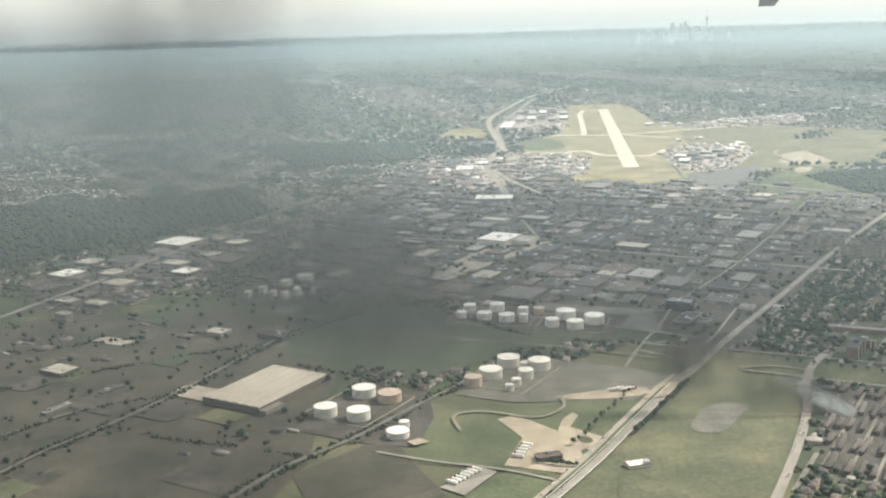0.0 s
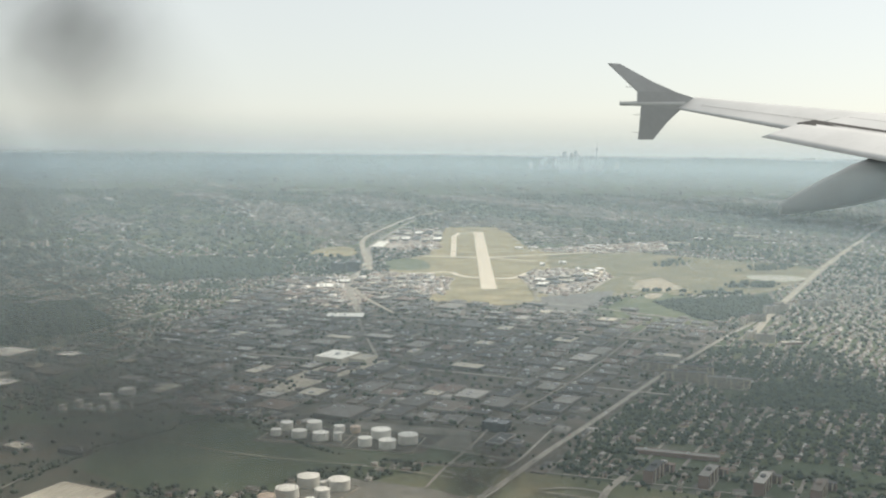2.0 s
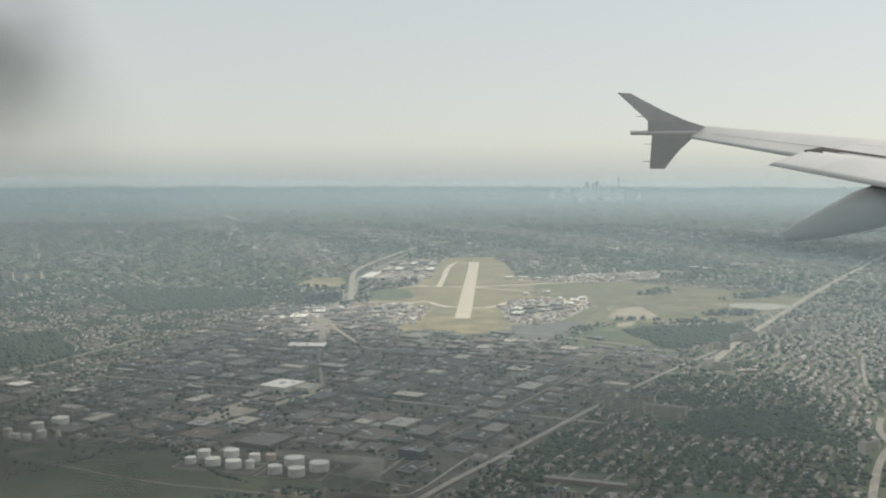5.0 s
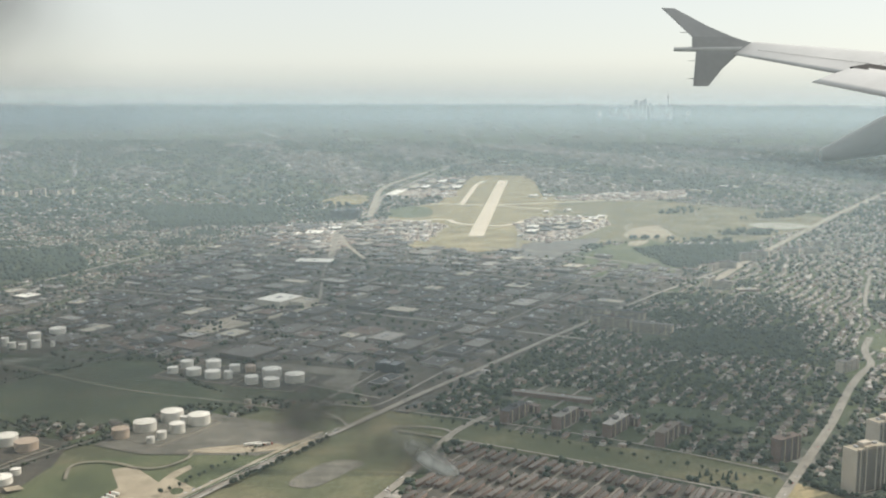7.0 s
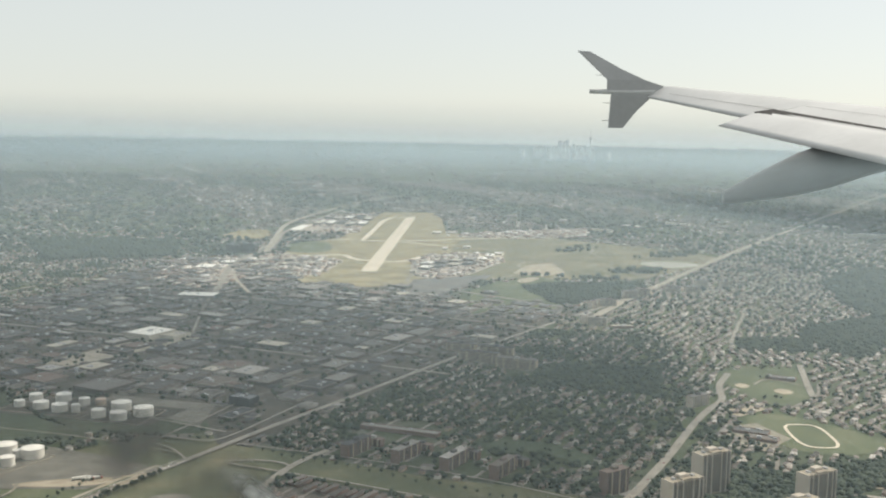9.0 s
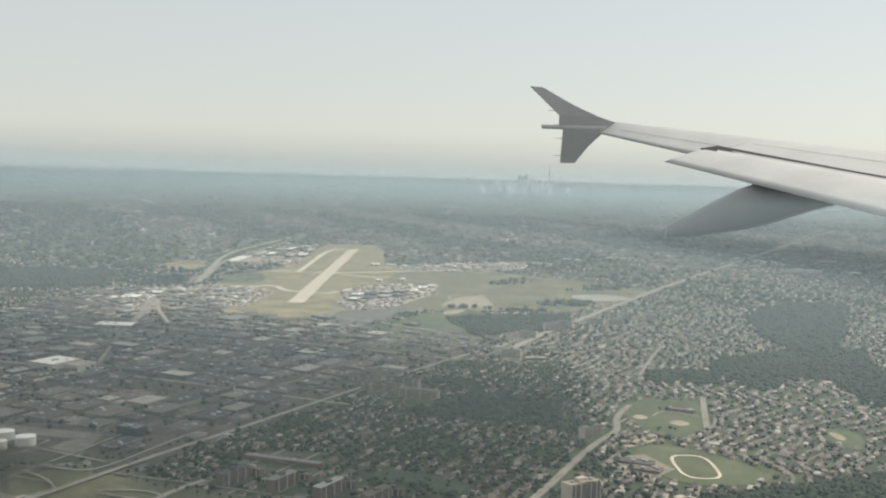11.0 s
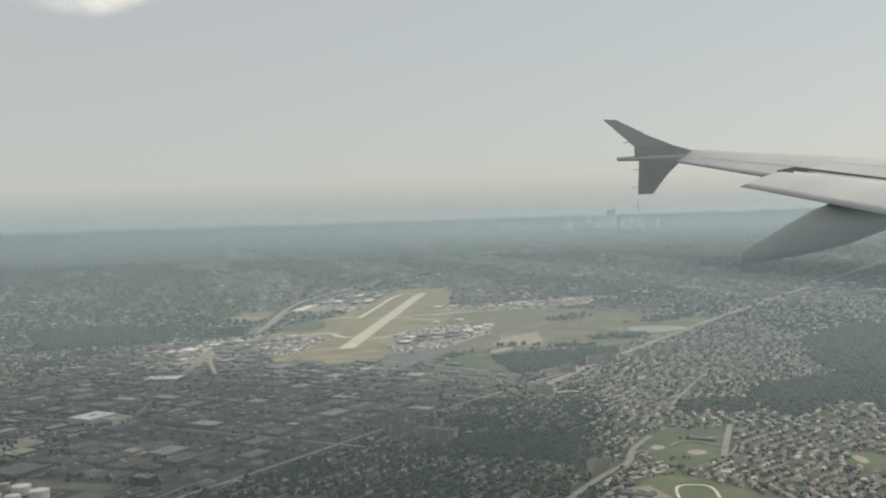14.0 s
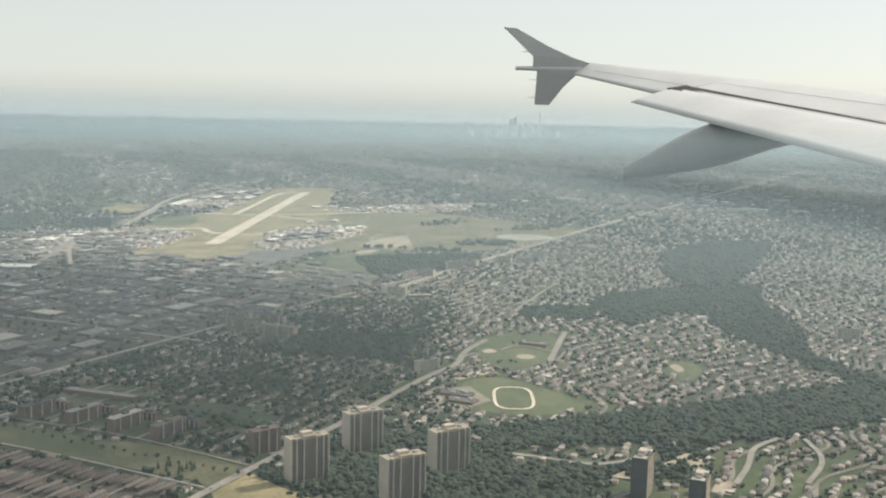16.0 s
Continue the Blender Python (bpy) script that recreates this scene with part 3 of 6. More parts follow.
TANK_YARD_SOUTH = [(-34, 131), (-32, 142), (-26, 149), (-18, 146), (-16, 136), (-17, 126), (-22, 126)]
TANK_YARD_WEST = [(-63, 196), (-60, 210), (-48, 218), (-44, 206), (-46, 196)]

LEFT_LAND = [(-125, 100), (-120, 150), (-95, 185), (-60, 190), (-44, 186), (-46, 166), (-33, 155), (-30, 120), (-34, 100)]
ROAD_STRIP = [(-34, 98), (-34, 130), (-14, 146), (16, 172), (26, 170), (36, 158), (33, 140), (28, 120), (22, 98)]
SHEETS = (
    ("verge", ROAD_STRIP, 0, "olive", "rough dry grass along the main road"),
    ("rough_land", LEFT_LAND, 0, "scrub", "dull grey-brown rough land with fields and yards"),
    ("industrial_yard", YARDS, 0, "yardmix", "grey asphalt yards between factories"),
    ("industrial_yard", LEFT_YARDS, 0, "yardmix", "grey asphalt yards between factories"),
    ("airfield_grass", AIRFIELD, 0, "airgrass", "dry yellow-green grass of an airfield"),
    ("park_grass", AIRPARK, 1, "parkgrass", "dry pale grass of a park"),
    ("field", [(62, 344), (82, 336), (78, 315), (75, 295), (56, 294), (56, 322)], 1, "grassdark", "dark green field before the airfield"),
    ("apron", APRON_TOWN, 1, "airtown", "worn pale apron full of low buildings"),
    ("apron", SERVICE_TOWN, 1, "airtown", "worn pale yards full of low buildings"),
    ("apron", HANGAR_TOWN, 1, "airtown", "worn pale apron between hangars"),
    ("apron", WEST_TOWN, 1, "airtown", "worn pale yards beside the airport"),
    ("apron", NORTH_STRIP, 1, "airtown", "pale built-up strip behind the airfield"),
    ("bare_ground", BARE_EAST, 0, "dirt", "dry sandy ground by the airfield"),
    ("parking", AIR_LOT, 0, "asphalt", "grey paved lot before the airfield"),
    ("field", [(-13, 423), (-17, 457), (0, 466), (6, 440), (5, 422)], 1, "grass", "green grass beside the runway"),
    ("apron", [(64, 408), (67, 430), (77, 436), (72, 409)], 0, "concrete", "pale concrete apron with white buildings"),
    ("yard", NORTH_YARD, 0, "yardgrey", "bare grey yard beside the tanks"),
    ("park", [(105, 270), (111, 275), (116, 265), (110, 259)], 1, "grass", "green lawn beside a school"),
    ("terrace_ground", TERRACES, 0, "yardmix", "worn ground between rows of terraces"),
    ("meadow", MEADOW, 0, "grass", "green meadow"),
    ("power_corridor", CORRIDOR, 0, "olive", "long green corridor of mown grass"),
    # brighter grass than the corridor's west part: sunlight put into the colour
    ("power_corridor", CORRIDOR_EAST, 0, "airgrass", "mown grass of the corridor, sunlight painted as brighter yellow-green"),
    ("field", FIELD_BIG, 1, "grassdark", "dark green field between the tank farms"),
    ("field", FIELD_TRIANGLE, 0, "grass", "green grass round a paved yard"),
    ("field", FIELD_SOUTH, 0, "grass", "green grass beside the road"),
    ("field", FIELD_ROADSIDE, 1, "olive", "yellow-green grass field by the main road"),
    ("field", FIELD_BROWN, 0, "scrub", "dull brown-green fallow field"),
    ("field", FIELD_BROWN_EAST, 0, "scrub", "dull brown fallow field"),
    ("park", PARK_SCHOOL, 1, "grass", "green park with ball diamonds"),
    ("school_field", TRACK_FIELD, 1, "grass", "green school field"),
    ("park", PARK_EAST, 1, "grass", "bright green park among houses"),
    ("field", LEFT_FIELD, 1, "airgrass", "pale dry field"),
    # darker grass here puts the cloud's shade into the park's colour
    ("park", PARK_MID, 0, "grassdark", "green park behind the apartment slabs, darkened to paint cloud shade"),
    ("tank_yard", TANK_YARD, 0, "yardgrey", "pale gravel yard of a tank farm"),
    ("tank_yard", TANK_YARD_NORTH, 0, "yardmix", "grey gravel yard of a tank farm"),
    ("tank_yard", TANK_YARD_SOUTH, 0, "yardmix", "grey gravel yard of a tank farm"),
    ("tank_yard", TANK_YARD_WEST, 0, "yardmix", "grey gravel yard of a tank farm"),
)
M["parkgrass"] = grass_material("dry_park_grass", (0.12, 0.118, 0.07), (0.17, 0.157, 0.092), (0.245, 0.208, 0.132))
M["airtown"] = tone("worn_apron", (0.22, 0.195, 0.165), (0.46, 0.4, 0.34), 0.12, 1.5)
M["yardmix"] = tone("worn_yard", (0.04, 0.042, 0.036), (0.115, 0.102, 0.085), 0.16, 1.2)
M["yardlight"] = tone("worn_concrete", (0.26, 0.235, 0.19), (0.38, 0.34, 0.28), 0.3, 2.5)
M["yardgrey"] = tone("grey_gravel", (0.1, 0.098, 0.085), (0.19, 0.178, 0.15), 0.25, 2)
M["yardpale"] = tone("gravel", (0.16, 0.15, 0.12), (0.3, 0.27, 0.21), 0.2, 2)
M["grassdark"] = grass_material("dark_grass", (0.048, 0.066, 0.042), (0.062, 0.08, 0.05), (0.085, 0.092, 0.062))
for i, (name, outline, bends, mat, label) in enumerate(SHEETS):
    flat(name, blob(outline, 2) if bends else outline, 0.02 + 0.0035 * i, mat, label)

# small plots of rough land west of the tanks
plot_rng = random.Random(12)
for k in range(30):
    x, y, w, d = plot_rng.uniform(-118, -34), plot_rng.uniform(104, 186), plot_rng.uniform(4, 10), plot_rng.uniform(3, 8)
    if not inside(LEFT_LAND, np.array([x]), np.array([y]))[0]:
        continue
    a = math.radians(-25 + plot_rng.uniform(-4, 4))
    corners = [(x + u * w / 2 * math.cos(a) - v * d / 2 * math.sin(a), y + u * w / 2 * math.sin(a) + v * d / 2 * math.cos(a)) for u, v in ((-1, -1), (1, -1), (1, 1), (-1, 1))]
    mat = plot_rng.choice(("yardmix", "grassdark", "olive", "airtown", "yardmix", "grassdark"))
    flat("plot", corners, 0.166 + 0.0015 * k, mat, "dull plot of rough land", "plot")

# airport pavements
flat("runway", [(24.6, 371), (30.2, 371), (31.2, 597), (25.8, 597)], 0.22, "concrete", "long pale concrete runway", "runway")
AIR_ROADS = (
    ((14.5, 470), (15, 500), (15, 590), (26, 594)), ((-12, 475), (14, 472), (26, 469), (60, 486), (82, 498)), ((-4, 412), (4, 413), (13, 420), (18, 404), (28, 401), (38, 400), (45, 422), (62, 421)),
    ((30, 470), (50, 458)),
)
for i, pts in enumerate(AIR_ROADS):
    road("taxiway", pts, (2.6, 2.4, 2.6, 1.6)[i], 0.18 + 0.006 * i, "concrete", "pale concrete taxiway", 1)
flat("apron", [(44, 424), (62, 428), (64, 420), (48, 416)], 0.26, "yardlight", "worn pale apron beside the runway", "apron")
flat("bare_ground", blob([(78, 354), (81, 365), (88, 366), (82, 352)], 1), 0.25, "dirt", "bare sandy ground by the airfield")
flat("bare_ground", blob([(-26, 216), (-22, 239), (-10, 243), (-2, 250), (2, 246), (-10, 232), (-20, 213)], 1), 0.25, "yardlight", "bare gravel strip by a factory")
flat("pond", blob([(127, 414), (136, 421), (148, 418), (152, 410), (140, 399), (130, 402)], 2), 0.2, "water", "pale shallow pond", "pond")

for lot in ([(12.4, 143), (14.6, 148.6), (18.2, 150.6), (16, 144.2)], [(-18.5, 127), (-17, 128.2), (-15.6, 127), (-17.4, 125.8)]):
    flat("bare_ground", lot, 0.385, "dirt", "sunlit sandy ground beside the road")

# the paved yard between the fields
flat("paved_yard", [(-5.9, 120.4), (-3.9, 129), (-7.4, 135.4), (-5, 137.2), (0.6, 131.4), (1.2, 135.6), (2.6, 138.2), (3.4, 137), (2.2, 133), (7.1, 129), (5.2, 124), (3.3, 120.7), (1.3, 118.3)], 0.18, "dirt", "sunlit sandy paved yard with a depot", "yard")
for spot in ([(3.0, 129.5), (4.6, 129.8), (5.2, 127.8), (3.6, 127.2)], [(3.8, 126), (5.4, 125.2), (4.6, 123.4), (3.2, 124.4)]):
    flat("lawn", blob(spot, 2), 0.2, "grass", "small green lawn in the yard", "lawn")
flat("parking", [(-13, 114), (-9, 120), (-6.6, 118.6), (-10, 112)], 0.19, "street", "grey parking lot with parked lorries", "parking lot")
flat("bare_ground", blob([(-1, 143.5), (4, 146), (13, 149), (14, 145.5), (6, 143)], 1), 0.19, "dirt", "bare sandy ground beside the tanks")
flat("gravel_loop", blob([(17.6, 134), (21.5, 142.5), (27.4, 142), (24.4, 137), (21.6, 131), (18, 131.4)], 2), 0.19, "yardgrey", "grey gravel storage ground", "yard")
flat("school_yard", [(108, 184), (115, 187), (118.5, 178), (112, 170), (108, 175)], 0.17, "yardpale", "pale paved school yard", "yard")
flat("diamond", blob([(117.4, 215), (119.4, 218), (121.4, 215), (119, 212.6)], 2), 0.2, "dirt", "sandy ball diamond", "ball field")
flat("diamond", blob([(124, 211), (126.4, 214), (129, 211), (126.4, 208)], 2), 0.2, "dirt", "sandy ball diamond", "ball field")
flat("diamond", blob([(154, 206), (156, 208), (157, 203), (155, 200)], 2), 0.2, "dirt", "sandy ball diamond", "ball field")

for lot in ([(110.5, 195), (117, 199.4), (119.4, 197), (113, 191)], [(133.5, 141), (137, 145), (141, 144), (139, 139.5)], [(141, 146), (146, 152), (150, 150), (146, 144)], [(146, 136), (148, 141), (150.5, 140), (148.5, 135)], [(121, 155), (126, 158), (129, 155.5), (124, 153)]):
    flat("parking_lot", lot, 0.19, "dirt", "pale paved parking lot beside the towers", "parking lot")

# running track: a ring of sand
ring = []
for k in range(48):
    an = 2 * math.pi * k / 48
    ring.append((122.4 + 3.6 * math.copysign(abs(math.cos(an)) ** 0.6, math.cos(an)), 180 + 7.2 * math.copysign(abs(math.sin(an)) ** 0.6, math.sin(an))))
ring = np.array(ring)
inner = (ring - ring.mean(0)) * [0.84, 0.925] + ring.mean(0)
v = [(*p, 0.22) for p in ring] + [(*p, 0.22) for p in inner]
q = [(k, (k + 1) % 48, 48 + (k + 1) % 48, 48 + k) for k in range(48)]
tagged(new("running_track", mesh_data("running_track", v, [q], ["concrete"])), "pale oval running track on a school field", "running track", kind="structure")

MAIN = [(-7, 98), (0.8, 113), (5.3, 122), (10.5, 134), (16.7, 148), (21.5, 157), (30.5, 176), (39, 192), (61.5, 237), (85, 280), (112, 325), (151, 407), (241, 590), (420, 960)]
FARM_ROAD = [(-71, 106), (-66.8, 117.4), (-64.6, 124), (-60, 132), (-54.7, 145), (-49.8, 162), (-45.8, 174), (-30, 196)]
WEST_LANE = [(-41, 100), (-36, 111.6), (-32.6, 119.6), (-26, 127.4), (-20.5, 137.6), (-15, 147), (-6, 162)]
SLIP = [(-8.6, 98), (-0.8, 113.4), (3.7, 122.6), (8.8, 134.4), (15, 148.2), (18, 154)]
ROADS = (
    (MAIN, 1.2, "street"), ([(74, 116), (80.5, 132), (86, 144), (96, 166), (103, 184), (109, 197), (113, 203), (114, 214), (119, 226)], 1.4, "street"),
    ([(21, 104), (27, 119), (34, 139), (37, 155), (42, 164)], 1.2, "street"), (SLIP, 0.8, "yardlight"),
    ([(-22, 124), (-14, 121), (-6, 119.4), (1, 116)], 0.5, "street"), (WEST_LANE, 0.7, "yardgrey"),
    ([(-110, 160), (-94, 218), (-84, 266), (-70, 320)], 1.2, "street"), (FARM_ROAD, 0.5, "yardgrey"),
    ([(-78, 120), (-73, 128), (-66.6, 138), (-60, 142)], 0.5, "yardgrey"), ([(115, 151), (124, 149), (132, 145), (140, 150)], 0.9, "street"),
    ([(-19, 430), (-21, 460), (-26, 500), (-23, 540), (-18, 600), (-10, 680)], 2.2, "street"), ([(-12, 310), (-22, 370), (-24, 400), (-19, 430)], 2.2, "street"),
    ([(137, 236), (134, 222), (131, 207)], 1.3, "street"), ([(30, 345), (45, 340), (62, 330), (90, 306)], 1.3, "street"), ([(43, 346), (42, 360), (46, 372), (44, 385)], 1.0, "street"),
    ([(-60, 330), (-20, 318), (40, 290), (84, 272)], 1.0, "street"), ([(-60, 262), (0, 244), (60, 218)], 1.0, "street"), ([(11, 157), (13.7, 167), (19, 181), (22, 193), (40, 226), (70, 300)], 0.55, "sidestreet"),
    ([(-3, 252), (-12, 300), (-16, 345)], 0.7, "sidestreet"), ([(27, 166), (60, 156), (84, 142)], 0.35, "street"), ([(28, 156), (52, 147), (80, 133)], 0.4, "street"),
    ([(-20, 188), (0, 184), (12, 178), (24, 172)], 0.5, "street"), ([(-46, 186), (-20, 172), (0, 168), (20, 160)], 0.4, "yardpale"),
    ([(150, 139), (154, 147), (156.5, 155), (162, 160)], 0.9, "street"), ([(166, 160), (166, 150), (160, 140)], 0.8, "street"),
    ([(28, 157), (33, 158), (38, 156), (37, 151)], 0.5, "street"), ([(-12, 131), (-14, 137), (-9, 138.5), (-2, 135), (2, 140), (1, 144)], 0.5, "yardpale"),
    ([(96, 287), (112, 325), (144, 393), (171, 452), (274, 654), (420, 940)], 2.3, "yardlight"), ([(-18, 420), (-25, 477), (-33, 547), (-24, 617), (-13, 704), (20, 800)], 2.6, "yardlight"), ([(115, 459), (112, 440), (115, 428)], 1.0, "yardpale"), ([(112, 398), (118, 394), (122, 380), (128, 374), (140, 380)], 1.0, "yardpale"),
    ([(212, 360), (220, 350), (240, 330), (262, 300)], 1.3, "street"), ([(240, 360), (258, 330)], 1.0, "street"), ([(94, 428), (93, 412), (97, 398)], 0.8, "yardpale"), ([(97, 398), (106, 404), (112, 398)], 0.6, "yardpale"), ([(68, 356), (78, 368), (84, 378), (80, 396), (84, 410)], 0.8, "yardlight"), ([(100, 470), (112, 440), (128, 448), (150, 462)], 0.7, "yardpale"), ([(62, 440), (78, 452), (92, 470), (96, 492)], 0.8, "yardpale"), ([(13.5, 165.3), (18.2, 162), (21.3, 157)], 0.45, "street"),
    ([(14.5, 169), (22.5, 166), (25.6, 170), (30.3, 183), (33, 190)], 0.45, "street"), ([(122, 216), (125, 221), (129, 219), (133, 214)], 0.6, "yardpale"), ([(127, 258), (132, 275), (141, 302)], 0.9, "street"),
    ([(32, 327), (37, 339), (43, 345), (42, 385)], 0.7, "yardpale"), ([(-3, 317), (-17, 354), (-20, 381), (-23, 431), (-20, 456), (-26, 483)], 1.3, "yardlight"),
)
for i, (pts, width, mat) in enumerate(ROADS):
    road("road", pts, width, 0.24 + 0.004 * i, mat, "pale grey paved road")
for off in (-0.2, 0.2):
    road("road_marking", [(x + off * 3, y - off) for x, y in MAIN[:6]], 0.07, 0.43, "mark", "white lane line on the main road")
road("median", [(-0.2, 113.2), (4.5, 122.3), (9.6, 134.2), (15.8, 148)], 0.5, 0.42, "grass", "grass strip between the lanes")

# ---- districts of houses, factories and trees ----
rng = np.random.default_rng(7)
OPEN = [AIRFIELD, AIRPARK, MEADOW, CORRIDOR, CORRIDOR_EAST, FIELD_BIG, FIELD_TRIANGLE, FIELD_SOUTH, FIELD_ROADSIDE, FIELD_BROWN, FIELD_BROWN_EAST, PARK_SCHOOL, TRACK_FIELD, PARK_EAST,
        LEFT_FIELD, PARK_MID, LOTS, ROAD_STRIP, TANK_YARD, TANK_YARD_NORTH, TANK_YARD_SOUTH, TANK_YARD_WEST, HANGAR_TOWN, SERVICE_TOWN, APRON_TOWN, NORTH_STRIP, WEST_TOWN, BARE_EAST, AIR_LOT, NORTH_YARD]
WOODS = [FOREST, WOOD_MID, WOOD_LEFT, WOOD_LEFT_FAR, RAVINE, RAVINE_EAST, RAVINE_NORTH, TOWER_WOOD, SOUTH_WOOD, WOOD_STREETS, WOOD_HILL, TERRACES]
PLACES = []          # footprints of single buildings, kept clear: x, y, radius


def in_any(polys, x, y):
    hit = np.zeros(np.shape(x), bool)
    for p in polys:
        hit |= inside(p, x, y)
    return hit


def near_road(x, y, extra=0.5):
    hit = np.zeros(np.shape(x), bool)
    for pts, width, _ in ROADS:
        p = np.array(rounded(list(pts), 2))
        for (x0, y0), (x1, y1) in zip(p, p[1:]):
            dx, dy = x1 - x0, y1 - y0
            s = np.clip(((x - x0) * dx + (y - y0) * dy) / (dx * dx + dy * dy + 1e-9), 0, 1)
            hit |= np.hypot(x - x0 - s * dx, y - y0 - s * dy) < width / 2 + extra
    return hit


def in_view(x, y):
    return (y > 98) & (x > -0.57 * y - 8) & (x < 118 + 0.44 * y)


def kept_clear(x, y, extra=0.6):
    hit = np.zeros(np.shape(x), bool)
    for px, py, r in PLACES:
        hit |= np.hypot(x - px, y - py) < r + extra
    return hit


def bent(x, y):
    """Crescents east of the cross road: the street grid bends there."""
    w = np.clip((x - 100) / 40, 0, 1)
    return x + w * (3.5 * np.sin(y / 11) + 2 * np.sin(y / 4.7 + x / 9)), y + w * (3.5 * np.sin(x / 10) + 1.5 * np.sin(x / 5 + 1))

# ---- single buildings ----
def storage_tank(x, y, r, h, mat="tank"):
    PLACES.append((x, y, r))
    tank = thing("storage_tank", pose(x, y, 0.1), "white cylindrical oil storage tank in a tank farm" if mat == "tank" else "faded tan cylindrical oil storage tank", "tank", "oil storage tanks")
    part("shell", cone(r, r, 0, h, 32), mat, tank, smooth=False)
    bm = cone(r * 1.0, r * 0.06, h, h + r * 0.10, 32)
    roof = part("roof", bm, "whiteroof" if mat == "tank" else mat, tank, "shallow cone roof")
    part("vent", cone(0.08, 0.08, h + r * 0.09, h + r * 0.10 + 0.08, 10), "steel", roof, "round roof vent")
    bm = bmesh.new()
    bmesh.ops.create_cone(bm, cap_ends=False, segments=32, radius1=r * 1.02, radius2=r * 1.02, depth=0.05, matrix=Matrix.Translation((0, 0, h)))
    part("rim", bm, "steel", tank, "steel rim")
    bm = bmesh.new()
    for k in range(10):
        an = 3.9 + 0.09 * k
        box(r * 1.03 * math.cos(an) - 0.05, r * 1.03 * math.cos(an) + 0.05, r * 1.03 * math.sin(an) - 0.05, r * 1.03 * math.sin(an) + 0.05, h * k / 10, h * (k + 1) / 10, bm)
    part("stair", bm, "steel", tank, "stair winding up the shell")
    part("base", cone(r * 1.12, r * 1.08, -0.1, 0.03, 32), "yardpale", tank, "gravel pad")
    return tank


for x, y, r, h, m in ((-27, 144.4, 1.7, 1.35, "tank"), (-23, 142.5, 1.7, 1.3, "tankrust"), (-31, 136.6, 1.6, 1.4, "tank"), (-26.2, 135.4, 1.6, 1.4, "tank"), (-20, 129.3, 1.5, 0.9, "tank"), (-19.6, 132.6, 0.7, 0.8, "tank"),
                      (-11.6, 149, 1.3, 1.4, "tankrust"), (-9.2, 152.6, 1.75, 1.4, "tank"), (-6.8, 158, 1.75, 1.5, "tank"), (-2, 156.6, 1.7, 1.5, "tank"), (-4, 152.2, 1.15, 1.4, "tank"), (-5.3, 149, 0.75, 1.1, "tank"), (-6.2, 146.9, 0.6, 0.9, "tank"), (-4.2, 156.2, 0.7, 1.2, "tank"),
                      (-16.2, 185, 0.95, 1.1, "tank"), (-15, 189.4, 1.2, 1.2, "tank"), (-12, 184.2, 1.35, 1.2, "tank"), (-10, 189.6, 1.4, 1.3, "tank"), (-8, 182.6, 1.4, 1.3, "tank"), (-5, 182.2, 0.75, 1.4, "tank"), (-5.2, 187, 1.0, 1.3, "tank"), (-2.4, 187.5, 0.95, 1.1, "tankrust"),
                      (0, 179.4, 1.2, 1.4, "tank"), (2.4, 184.4, 1.75, 1.5, "tank"), (3.9, 178.2, 1.45, 1.4, "tank"), (7.3, 181.4, 1.75, 1.5, "tank"),
                      (-59.5, 200, 0.75, 1.1, "tank"), (-57, 202, 0.8, 1.6, "tank"), (-54.5, 200, 0.8, 1.2, "tank"), (-52, 199.4, 0.85, 1.1, "tank"), (-54, 208.6, 1.3, 1.2, "tank"), (-50, 201.2, 0.95, 1.5, "tank"), (-51, 213, 1.7, 1.3, "tank"), (-47, 202, 0.45, 1.2, "tank")):
    storage_tank(x, y, r, h, m)


def shed(x, y, w, d, h, turn, label="long flat-roofed industrial building", roof="shedroof_one", wall="shedwall_one", units=2, group="factories and warehouses", seed=0):
    """A flat-roofed works: walls, a parapet round a sunk roof, roof units, dock doors."""
    PLACES.append((x, y, math.hypot(w, d) / 2))
    r = random.Random(seed)
    ob = thing("warehouse", pose(x, y, 0.03, 0, 0, turn), label, "warehouse", group)
    part("wall", box(-w / 2, w / 2, -d / 2, d / 2, 0, h), wall, ob)
    top = part("roof", box(-w / 2 + 0.06, w / 2 - 0.06, -d / 2 + 0.06, d / 2 - 0.06, h, h + 0.05), roof, ob)
    bm = bmesh.new()
    for s in (-1, 1):
        box(-w / 2 - 0.02, w / 2 + 0.02, s * d / 2 - 0.05, s * d / 2 + 0.05, h, h + 0.12, bm)
        box(s * w / 2 - 0.05, s * w / 2 + 0.05, -d / 2, d / 2, h, h + 0.12, bm)
    part("parapet", bm, wall, ob)
    for _ in range(units):
        ux, uy, uw = r.uniform(-0.4, 0.4) * w, r.uniform(-0.35, 0.35) * d, r.uniform(0.2, 0.5)
        part("roof_unit", box(ux - uw, ux + uw, uy - uw * 0.7, uy + uw * 0.7, h + 0.05, h + 0.05 + r.uniform(0.15, 0.4), bevel=0.03), "steel", top, "sheet-metal roof unit")
    return ob


